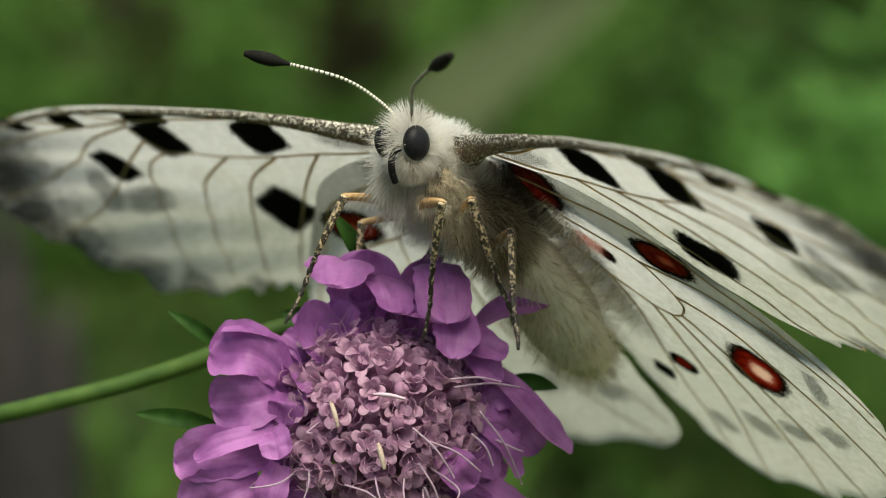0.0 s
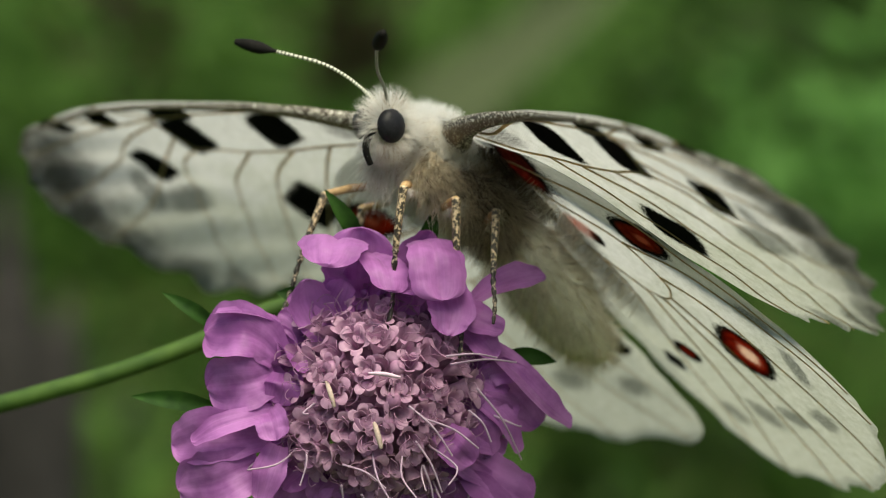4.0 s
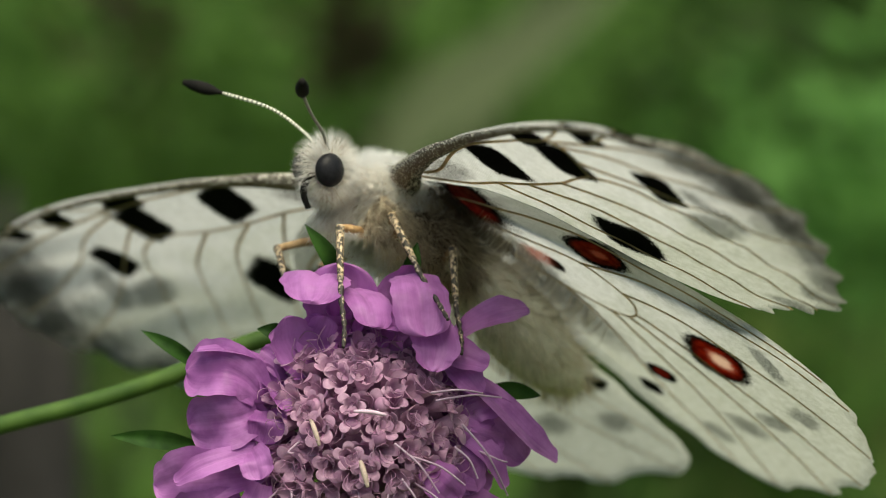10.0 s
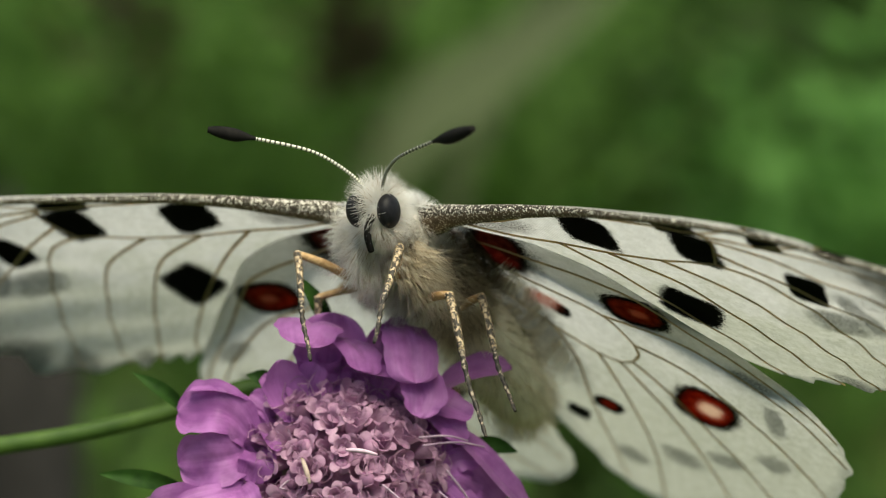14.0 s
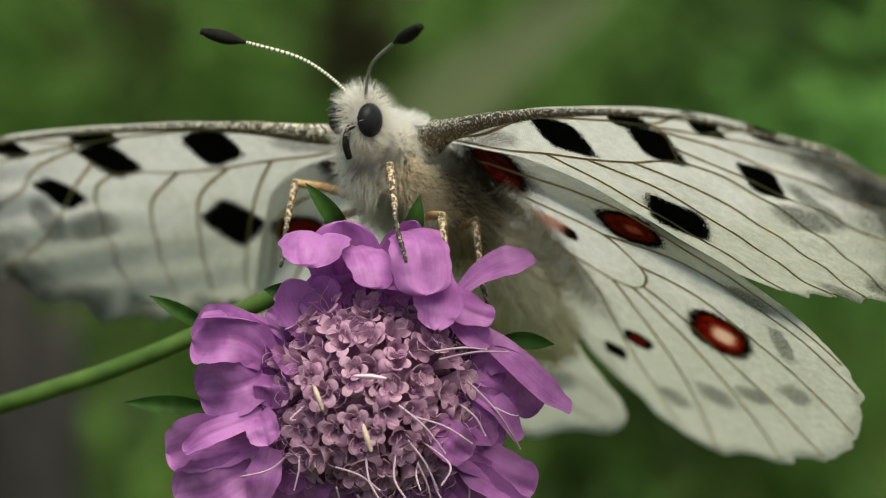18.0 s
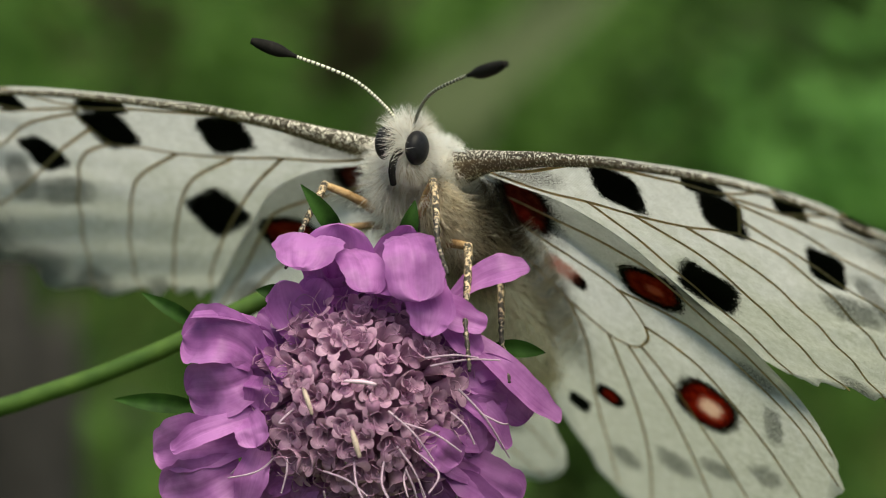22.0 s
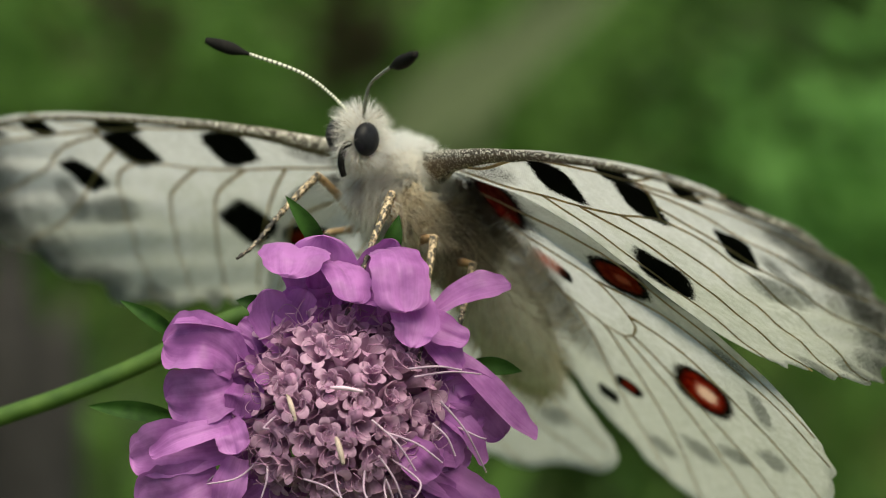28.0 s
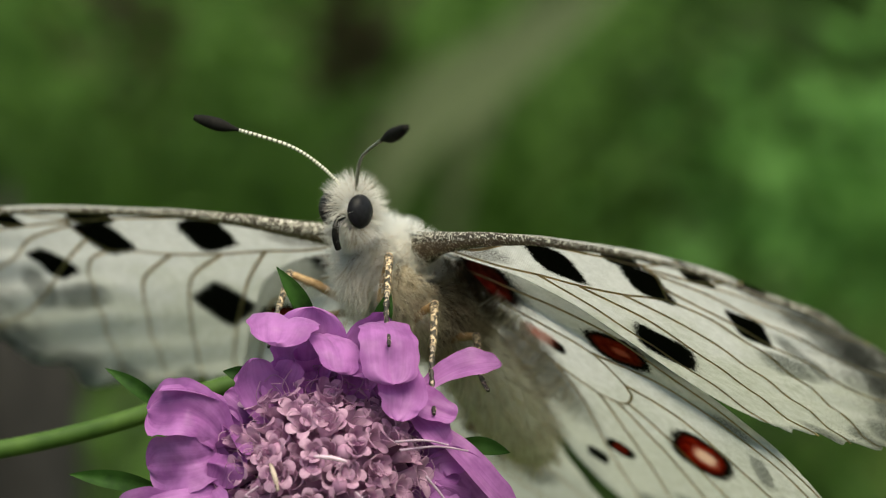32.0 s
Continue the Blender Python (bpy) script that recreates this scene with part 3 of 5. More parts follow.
def wing(side, line, base, height, veins, material, parent, name, rim_width, label):
    """One wing: a thin skin with raised veins and a thickened front edge."""
    edge = spline(line, 7, True)
    root = Vector((*base, 0))
    bm = bmesh.new()
    shells = []
    flat = {}
    steps = 26
    for off in (0.0, 0.07):
        rows = []
        for s in range(1, steps + 1):
            k = s / steps
            row = []
            for i, q in enumerate(edge):
                w = root.lerp(q, k)
                wob = 0.0
                if s == steps:
                    wob = 0.05 * noise.noise(Vector((i * 1.7, off, 3))) + (0.55 * noise.noise(Vector((i * 0.33, 0, 5))) if w.y > 24 else 0.0) + ((0.3 if side > 0 else 0.5) * math.sin(i * 0.9) if height is fore_z and w.x > 30 and w.y > -5 else 0.0)
                row.append(bm.verts.new(placed(side, height, w.x + wob, w.y + wob, off * (1 - k * 0.6))))
                flat[row[-1]] = (w.x, w.y)
            rows.append(row)
        hub = bm.verts.new(placed(side, height, root.x, root.y, off))
        flat[hub] = (root.x, root.y)
        n = len(edge)
        for i in range(n):
            j = (i + 1) % n
            bm.faces.new((hub, rows[0][i], rows[0][j]))
            for a, b in zip(rows, rows[1:]):
                bm.faces.new((a[i], b[i], b[j], a[j]))
        shells.append(rows)
    for i in range(len(edge)):
        j = (i + 1) % len(edge)
        bm.faces.new((shells[0][-1][i], shells[1][-1][i], shells[1][-1][j], shells[0][-1][j]))
    layer = bm.loops.layers.uv.new("flat")
    for face in bm.faces:
        for loop in face.loops:
            loop[layer].uv = flat[loop.vert]
    bmesh.ops.recalc_face_normals(bm, faces=bm.faces)
    skin = part(name, bm, material, parent, label)
    for v in veins:
        bm = bmesh.new()
        pts = spline(v, 6)
        tube(bm, [placed(side, height, q.x, q.y, -0.02) for q in pts], lambda t: 0.18 - 0.06 * t, 6, 0.4)
        part("vein", bm, M_VEIN, skin)
    return skin


def dusted():
    """Brown front edge of the wing, thickly dusted with pale scales but for a smooth strip along its underside."""
    m, n, l, p = mat("dusted_front_edge")
    tc = n.new("ShaderNodeTexCoord")
    a = noise_tex(n, l, tc.outputs["Object"], 5200, 2.0, 0.6)
    b = noise_tex(n, l, tc.outputs["Object"], 900, 3.0, 0.6)
    sep = n.new("ShaderNodeSeparateXYZ")
    l.new(tc.outputs["UV"], sep.inputs[0])
    below = math_node(n, l, "ABSOLUTE", math_node(n, l, "SUBTRACT", sep.outputs[0], 0.77))
    below = math_node(n, l, "ADD", below, math_node(n, l, "MULTIPLY", math_node(n, l, "SUBTRACT", a, 0.5), 0.12))
    dust = mix(n, l, ramp(n, l, a, 0.54, 0.59), (0.03, 0.022, 0.013), (0.74, 0.71, 0.62))
    brown = mix(n, l, b, (0.055, 0.036, 0.018), (0.15, 0.1, 0.055))
    brown = mix(n, l, ramp(n, l, a, 0.58, 0.62), brown, (0.6, 0.55, 0.45))
    l.new(mix(n, l, ramp(n, l, below, 0.08, 0.12), brown, dust), p.inputs["Base Color"])
    p.inputs["Roughness"].default_value = 0.7
    add_bump(n, l, p, a, 0.8, 0.0001)
    return m


M_DUSTED = dusted()
butterfly = new("butterfly")
tagged(butterfly, "white apollo butterfly with black and red spots, on a flower", "butterfly")
for side, tag in ((1, "left"), (-1, "right")):
    fm = wing_mat("forewing_" + tag, FORE_DARK, [], FORE_GREY, FORE_DUST, (20.0, 3.0, 28.4, 21.5))
    hm = wing_mat("hindwing_" + tag, HIND_DARK, HIND_RED, HIND_GREY, HIND_DUST, None)
    fw = wing(side, FORE_LINE, (3.4, 1.4), fore_z, FORE_VEINS, fm, butterfly, "forewing", 0.5, "chalky white forewing with black blotches and smoky tip")
    hw = wing(side, HIND_LINE, (2.6, 5.0), hind_z, HIND_VEINS, hm, butterfly, "hindwing", 0.2, "pale hindwing with black-ringed red eyespots")
    bm = bmesh.new()
    front = spline([(1.0, 1.6), (3.6, 0.6), (7.1, -1.2), (13.0, -3.6), (18.5, -5.1), (24.0, -6.6), (31.7, -8.3), (38.3, -8.9), (44.1, -8.7), (49.0, -7.5), (52.0, -5.4)], 8)
    tube(bm, [placed(side, fore_z, q.x, q.y + 0.35, -0.25 - 0.8 * (1 - smooth(1.0, 8.0, q.x))) for q in front], lambda t: 1.75 * (1 - t) ** 4.5 + 0.46 * (1 - 0.6 * t), 16, 0.8, True)
    part("front_edge", bm, M_DUSTED, fw, "brown wing edge dusted with white scales")

rng = random.Random(4)
bm = bmesh.new()
blob(bm, (0.4, 4.0, -0.5), (3.0, 6.0, 2.9), None, 28, 20, 0.05)
thorax = part("thorax", bm, M_PALE_SKIN, butterfly, "thorax under dense pale fur")
bm = bmesh.new()
blob(bm, (2.8, 17.2, -3.2), (3.5, 9.3, 3.3), Euler((radians(-10), 0, 0)), 28, 24, 0.05)
abdomen = part("abdomen", bm, M_ABDOMEN, butterfly, "grey hairy abdomen")


def coat(centre, size, n, keep, lean, turn=None):
    """Root places all over an egg, each with its way outwards leaned along the body."""
    out = []
    tm = turn.to_matrix() if turn else Matrix.Identity(3)
    while len(out) < n:
        d = Vector((rng.gauss(0, 1), rng.gauss(0, 1), rng.gauss(0, 1))).normalized()
        if not keep(d):
            continue
        place = Vector(centre) + tm @ Vector((d.x * size[0], d.y * size[1], d.z * size[2]))
        nrm = (tm @ Vector((d.x / size[0], d.y / size[1], d.z / size[2]))).normalized()
        out.append((place - nrm * 0.1, nrm + Vector(lean) + Vector((rng.uniform(-1, 1), rng.uniform(-1, 1), rng.uniform(-1, 1))) * 0.25, 1.0))
    return out


hairs("breast_fur", coat((0.4, 4.0, -0.5), (3.0, 6.0, 2.9), 4600, lambda d: d.z < 0.4 and (d.x < 0.2 or d.y < -0.55), (0, -0.9, -1.9)), M_FUR, thorax, 3.6, 0.038, "long cream fur", rng)
bm = bmesh.new()
blob(bm, (3.2, 7.3, -2.2), (2.0, 4.4, 2.5), None, 24, 18, 0.06)
flank = part("flank", bm, M_SKIN, butterfly, "dark brown flank under the wing root")
hairs("flank_fur", coat((3.2, 7.3, -2.2), (2.0, 4.4, 2.5), 2600, lambda d: d.x > -0.4, (0.3, 0.3, -0.9)), M_GREY_FUR, flank, 2.3, 0.03, "short grey-brown fur", rng)
sweep = []
for _ in range(3600):
    place = Vector((rng.uniform(2.0, 3.6), rng.uniform(-0.4, 6.0), rng.uniform(-4.6, -1.2)))
    sweep.append((place, Vector((1.0, -0.25, -0.75)) + Vector((rng.gauss(0, 0.2), rng.gauss(0, 0.2), rng.gauss(0, 0.25))), rng.uniform(0.5, 1.1)))
hairs("side_fur", sweep, M_SIDE_FUR, thorax, 4.2, 0.032, "long grey-brown hairs swept back", rng, 0.0, 0.12, 0.4)
for name, centre, size, material, lean in (("shoulder_tuft", (-2.0, 0.8, -0.9), (1.5, 2.2, 2.2), M_WHITE_FUR, (-0.5, -0.4, -0.7)), ("shoulder_tuft", (2.5, 0.8, -0.4), (1.2, 1.9, 2.2), M_FUR, (0.2, -0.4, -1.0))):
    bm = bmesh.new()
    blob(bm, centre, size, None, 20, 14, 0.05)
    tuft = part(name, bm, M_PALE_SKIN, butterfly, "fluffy white tuft at the wing root")
    hairs("tuft_fur", coat(centre, size, 1900, lambda d: True, lean), material, tuft, 1.7, 0.034, "soft white fur", rng, 0.0, 0.25, 0.4)
hairs("back_fur", coat((0.4, 4.0, -0.5), (3.0, 6.0, 2.9), 5500, lambda d: d.z > 0.1, (0, 0.3, 0.4)), M_WHITE_FUR, thorax, 1.7, 0.034, "thick white fur", rng)
hairs("belly_fur", coat((2.8, 17.2, -3.2), (3.5, 9.3, 3.3), 2600, lambda d: True, (0, 0.6, -0.4), Euler((radians(-10), 0, 0))), M_SIDE_FUR, abdomen, 1.7, 0.026, "sparse pale grey hair", rng)

collar = []
for _ in range(2200):
    a = rng.uniform(0, 6.28)
    rr = math.sqrt(rng.random())
    place = Vector((0.7 + 1.9 * rr * math.cos(a), -2.8 + rng.uniform(-0.8, 1.2), -1.9 + 1.5 * rr * math.sin(a)))
    collar.append((place, Vector((0.1 - 0.3 * (place.x - 0.7), 0.12 + 0.25 * rng.random(), -1.0)), rng.uniform(0.5, 1.1)))
hairs("collar_fur", collar, M_FUR, thorax, 5.2, 0.036, "long cream strands hanging below the head", rng, 0.0, 0.12, 0.35)

# long hairs from the hind wing's root over the abdomen
rts = []
for _ in range(320):
    k = rng.random()
    for side in (1, -1):
        x, y = 8.3 - 1.8 * k + rng.uniform(-0.5, 0.5), 7.0 + 16.0 * k + rng.uniform(-1, 1)
        rts.append((Vector((x * side, y, hind_z(x, y) - 0.05)), Vector((-0.7 * side, 0.35, -1.0)) + Vector((rng.gauss(0, 0.25), rng.gauss(0, 0.25), rng.gauss(0, 0.2))), 1.0))
hairs("wing_root_fur", rts, M_SIDE_FUR, abdomen, 2.5, 0.017, "long grey hairs at the wing root", rng)

# dark brown fur on the wing bases
rts = []
for _ in range(1100):
    for side in (1, -1):
        x, y = rng.uniform(2.8, 6.4), rng.uniform(3.0, 11.5)
        rts.append((Vector((x * side, y, hind_z(x, y) - 0.05)), Vector((0.5 * side, 0.6, -0.7)) + Vector((rng.gauss(0, 0.3), rng.gauss(0, 0.3), rng.gauss(0, 0.2))), 1.0))
hairs("wing_base_fur", rts, M_BROWN_FUR, thorax, 1.5, 0.028, "short dark brown fur on the wing bases", rng)

# head: x to the right of the face as seen from ahead, y away, z up, about the neck
head = new("head")
head.parent = butterfly
bm = bmesh.new()
blob(bm, (0.8, -2.2, 1.0), (1.35, 1.6, 1.9), None, 24, 18, 0.04)
skull = part("face", bm, M_PALE_SKIN, head)
EYES = ((2.0, -2.95, 0.95), (-0.55, -3.35, 1.2))
for e in EYES:
    bm = bmesh.new()
    blob(bm, e, (0.88, 1.38, 1.42), None, 32, 24)
    part("eye", bm, M_EYE, head, "glossy black compound eye")
face_roots = [q for q in coat((0.8, -2.2, 1.0), (1.35, 1.6, 1.9), 3600, lambda d: True, (0, -0.2, -0.2))
              if min(math.hypot((q[0].x - e[0]) / 0.9, (q[0].y - e[1]) / 1.3, (q[0].z - e[2]) / 1.5) for e in EYES) > 0.97]
hairs("face_fur", face_roots, M_FUR, head, 1.75, 0.024, "bristly pale fur", rng)
bm = bmesh.new()
tube(bm, spline([(0.8, -3.7, 0.6), (0.75, -4.5, -0.2), (0.72, -4.6, -1.2), (0.72, -4.1, -2.2)], 5), lambda t: 0.36 - 0.1 * t, 8)
part("palp", bm, M_CLUB, head, "dark mouthpart")


def antenna(points, material):
    bm = bmesh.new()
    line = spline(points, 10)
    tube(bm, line, lambda t: 0.14 if t < 0.62 else 0.14 + 0.42 * math.sin(min(1, (t - 0.62) / 0.36) * math.pi * 0.86) ** 1.3, 10, 1.0, True)
    ob = part("antenna", bm, material, head, "white and black ringed antenna with a black club")
    ob.data.materials.append(M_CLUB)
    sides = 10
    for p in ob.data.polygons:
        if p.index // sides >= (len(line) - 1) * 0.62:
            p.material_index = 1
    return ob


antenna([(0.2, -2.6, 2.6), (-1.1, -3.4, 4.3), (-3.5, -4.9, 6.2), (-7.3, -6.7, 7.5), (-9.1, -7.5, 8.0), (-11.1, -8.3, 8.6)], M_ANTENNA)
antenna([(1.4, -2.6, 2.7), (2.6, -4.3, 4.0), (5.2, -7.6, 5.1), (9.9, -12.2, 5.9), (12.4, -14.4, 6.1), (15.2, -16.7, 6.5)], M_DARK_ANTENNA)


# seconds, knee, foot: the legs shift their hold as the body turns
LEG_A = [(0, (-1.3, -3.9, -7.5), (-4.5, -0.7, -15.4)), (1, (-1.3, -3.9, -7.5), (-4.5, -0.7, -15.4)), (7, (-4.5, -1.6, -8.8), (2.4, -2.2, -18.0)), (9, (-4.2, -2.2, -8.6), (4.9, -3.9, -15.3)), (13, (-4.6, -3.7, -5.5), (1.1, -3.7, -15.5)), (20, (-5.4, -2.8, -6.3), (-0.5, -5.5, -16.3)), (25, (-2.2, -4.5, -5.2), (-1.9, -7.5, -16.3)), (30, (-3.0, -4.4, -4.9), (-2.1, -6.4, -14.2)), (32, (-5.1, -3.3, -5.4), (0.6, -6.7, -14.8))]
LEG_B = [(0, (7.4, -1.7, -5.8), (3.1, 6.1, -12.5)), (1, (7.4, -1.7, -5.8), (3.1, 6.1, -12.5)), (7, (5.3, -3.4, -7.6), (9.0, -2.2, -18.4)), (9, (5.5, -3.5, -7.2), (10.8, -1.8, -17.1)), (11.6, (5.5, -3.5, -7.2), (10.8, -1.8, -17.1)), (13, (5.1, -4.1, -4.2), (4.7, -9.1, -11.3)), (15, (5.8, -3.8, -5.2), (11.2, -4.4, -12.8)), (20, (5.8, -3.8, -5.2), (11.2, -4.4, -12.8)), (25, (5.6, -3.5, -3.4), (11.9, -7.2, -13.3)), (30, (6.3, -3.1, -6.5), (7.3, -1.2, -16.1)), (32, (5.3, -3.6, -3.1), (12.5, -6.0, -13.1))]
LEG_C = [(0, (7.0, 1.1, -3.6), (6.9, 10.6, -8.7)), (1, (7.0, 1.1, -3.6), (6.9, 10.6, -8.7)), (7, (7.8, 2.8, -6.8), (13.7, 4.7, -17.9)), (9, (5.8, -0.0, -3.5), (14.6, 3.5, -11.2)), (13, (7.5, 1.4, -5.5), (12.3, 4.1, -14.5)), (20, (7.7, 1.9, -6.3), (12.9, 3.8, -18.1)), (25, (7.6, 1.8, -6.4), (14.3, 0.4, -17.4)), (30, (7.6, 1.5, -5.2), (12.6, 2.8, -16.4)), (32, (7.5, 1.4, -4.3), (14.2, 0.1, -15.4))]
LEG_D = [(0, (7.7, 5.7, -3.5), (11.6, 6.8, -10.3)), (13, (7.7, 5.7, -3.5), (11.6, 6.8, -10.3)), (20, (7.7, 5.9, -4.7), (13.9, 5.1, -14.4)), (25, (8.1, 7.8, -5.4), (12.3, 11.5, -15.5)), (30, (7.8, 5.9, -4.4), (11.2, 3.9, -11.0)), (32, (8.1, 6.7, -3.9), (15.9, 2.7, -11.4))]
LEGS = []


def leg(hip, rows, reach, sizes):
    """A thigh that swings about its hip, a shin and a thin foot that swing about the knee. rows: seconds, knee, foot."""
    thigh_long = 4.8
    bm = bmesh.new()
    tube(bm, spline([(0, 0, 0), (0, -0.15, -0.5 * thigh_long), (0, 0, -thigh_long)], 6), lambda t: sizes[0] * (1 - 0.3 * t), 9)
    thigh = part("leg", bm, M_FEMUR, butterfly, "ochre leg with a dark banded foot")
    bm = bmesh.new()
    tube(bm, spline([(0, 0, 0.1), (0.12, -0.12, -2.4), (0, 0, -5.0)], 6), lambda t: sizes[1] * (1.15 - 0.35 * t), 8)
    shin = part("shin", bm, M_LEG, thigh, "speckled ochre shin")
    bm = bmesh.new()
    line = spline([(0, 0, -5.0), (-0.15, 0.25, -0.6 * reach), (0.1, 0.3, -0.8 * reach), (0.5, -0.2, -reach)], 12)
    tube(bm, line, lambda t: sizes[2] * (1 - 0.4 * t) * (1 + 0.22 * math.sin(t * 44)), 7)
    foot = part("foot", bm, M_FOOT, thigh, "dark jointed foot")
    rts = [(Vector((0, 0, -rng.uniform(0.6, 4.4))), Vector((rng.gauss(0, 0.6), 0.9, rng.gauss(0, 0.3) - 0.6)), 1.0) for _ in range(70)]
    hairs("leg_hair", rts, M_FUR, thigh, 1.3, 0.02, "fringe of pale hairs", rng)
    LEGS.append((thigh, shin, foot, Vector(hip), rows, thigh_long))


leg((-1.9, 0.3, -5.2), LEG_A, 11.5, (0.44, 0.32, 0.24))
leg((3.0, 0.1, -5.2), LEG_B, 12.5, (0.46, 0.34, 0.25))
leg((3.4, 3.8, -5.2), LEG_C, 13.0, (0.48, 0.36, 0.26))
leg((3.6, 8.2, -3.8), LEG_D, 11.5, (0.46, 0.33, 0.24))
leg((-2.6, 4.6, -3.6), [(0, (-5.6, 3.0, -5.6), (-6.0, 7.4, -13.4)), (32.0, (-5.6, 3.0, -5.6), (-6.0, 7.4, -13.4))], 10.0, (0.4, 0.3, 0.22))

# ---- the flower (x to the right, y away from its face, z up, about the middle of the head; millimetres) ----
flower = new("scabious_flower")
flower.scale = (1.027, 1.027, 1.027)
tagged(flower, "mauve scabious flower head on a curved green stem", "flower")
rng = random.Random(11)
bm = bmesh.new()
blob(bm, (-0.2, 2.6, -0.4), (5.2, 5.5, 5.2), None, 28, 18, 0.08)
core = part("receptacle", bm, M_BUD, flower, "dusky pink flower base")


def petal(bm, spine, widths, face, rim=0.22):
    """A petal lofted along its spine: half widths at the spine's points, its face turned to face, its rim rolled up, its tip round."""
    base = [Vector(q) for q in spine]
    wl = widths[-1]
    end = (base[-1] - base[-2]).normalized()
    line = spline(base, 6)
    n = len(line) - 1
    ws = []
    for i in range(n + 1):
        u = i / n * (len(widths) - 1)
        k = min(int(u), len(widths) - 2)
        t = u - k
        t = t * t * (3 - 2 * t)
        ws.append(widths[k] * (1 - t) + widths[k + 1] * t)
    for u in (0.3, 0.55, 0.75, 0.88, 0.96, 1.0):
        line.append(base[-1] + end * (wl * u * 0.7))
        ws.append(wl * math.sqrt(max(0.0, 1 - u * u)) + 0.02)
    face = Vector(face).normalized()
    ph = rng.uniform(0, 6)
    rows = []
    for i, q in enumerate(line):
        way = (line[min(i + 1, len(line) - 1)] - line[max(i - 1, 0)]).normalized()
        side = way.cross(face).normalized()
        nrm = side.cross(way).normalized()
        t = i / (len(line) - 1)
        row = []
        for j in range(15):
            s = j / 7 - 1
            uneven = 0.05 * noise.noise(Vector((i * 0.35, j * 0.5, ph))) + 0.08 * t * math.sin(ph + s * 5 + t * 6)
            edge = 1 + 0.05 * math.sin(ph * 3 + t * 9) * abs(s) + 0.03 * math.sin(ph + t * 31) * abs(s) ** 3
            row.append(q + side * (ws[i] * s * edge) + nrm * (wl * uneven + rim * ws[i] * (abs(s) ** 2.4) - 0.1 * ws[i] * math.exp(-(s * 7) ** 2)))
        rows.append(row)
    sheet(bm, rows)


def ray_floret(petals, label="mauve outer floret with broad petals"):
    """An outer floret: a tube from the flower's base that opens into broad petals."""
    bm = bmesh.new()
    mouth = sum((Vector(p[0][0]) for p in petals), Vector()) / len(petals) + Vector((0, 0.2, 0))
    root = Vector((mouth.x * 0.55, 3.4, mouth.z * 0.55))
    way = (mouth - root).normalized()
    rings = []
    for t, r in ((0, 0.45), (0.4, 0.6), (0.75, 0.85), (1.0, 1.15)):
        a = way.cross(Vector((0, 0.3, 1))).normalized()
        b = a.cross(way)
        rings.append([root.lerp(mouth, t) + a * (r * math.cos(6.2832 * k / 14)) + b * (r * math.sin(6.2832 * k / 14)) for k in range(15)])
    sheet(bm, rings)
    for shape in petals:
        petal(bm, *shape)
    return part("ray_floret", bm, M_PETAL, flower, label)


ray_floret([
    ([(-8.4, -1.3, 2.3), (-9.7, -2.4, 3.5), (-11.2, -2.9, 4), (-12.9, -1.8, 3.9)], (1.3, 2.0, 2.4, 2.4), (0.15, -1, 0.3)),
    ([(-8.5, -1.3, 1), (-9.6, -2.6, 0.3), (-10.9, -2.9, -0.1), (-12.5, -1.8, -0.3)], (1.3, 1.9, 2.2, 2.3), (-0.1, -1, -0.15)),
    ([(-7.8, -1.6, 1), (-7.6, -3, 0.1), (-7.8, -2.6, -0.8)], (0.9, 1.5, 1.3), (0, -1, 0.3)),
    ([(-8, -1.2, 3), (-7, -2.8, 2.3), (-6.3, -3.4, 1.3)], (0.6, 0.9, 0.6), (0.6, -0.8, 0)),
    ([(-13.6, -1.6, 5.4), (-11.1, -2.6, 5.6), (-8.7, -1.2, 5.1)], (0.6, 0.8, 0.7), (0, -0.5, 0.9))])
ray_floret([
    ([(-7.4, -1.5, -1.9), (-10.2, -3.4, -2.8), (-12.5, -3.8, -3.7), (-14.2, -3.4, -4.8)], (0.7, 0.9, 1.0, 0.6), (0, -0.9, 0.45)),
    ([(-8.8, -1, -3.9), (-11.7, -2, -4.3), (-13.7, -2, -4.5), (-15.3, -1, -5)], (1.4, 2.1, 2.2, 1.8), (0.1, -1, 0.1)),
    ([(-9.2, -1.2, -6.3), (-11.2, -2.4, -7.4), (-12.8, -2.2, -8.2), (-14.3, -1.2, -8.5)], (1.4, 2.3, 2.6, 2.2), (-0.2, -1, -0.1)),
    ([(-7.8, -1.5, -4.8), (-8.3, -2.8, -6.9), (-8.7, -2.4, -8.7)], (0.9, 1.3, 0.9), (0.1, -1, 0.1)),
    ([(-8.9, -2, -2), (-8.4, -3.6, -2.9), (-8.1, -3.8, -3.7)], (0.9, 1.4, 1.2), (0, -1, 0))])
ray_floret([
    ([(-6.3, 0.5, -7.4), (-7.8, 0.8, -9.7), (-9, 1.5, -12.5)], (1.2, 2.0, 1.9), (-0.1, -1, -0.3)),
    ([(-4.5, 0.6, -8.8), (-5.2, 1.2, -11.5), (-5.9, 2.2, -13.9)], (1.2, 2.2, 2.2), (0, -1, -0.4))])
ray_floret([
    ([(-1.4, 0.8, -9.2), (-2.1, 1.6, -12), (-2.4, 2.8, -14.6)], (1.2, 2.6, 2.5), (0, -1, -0.5)),
    ([(1.7, 0.8, -9.1), (2.2, 1.6, -11.9), (2.6, 2.8, -14.6)], (1.2, 2.6, 2.5), (0, -1, -0.5))])
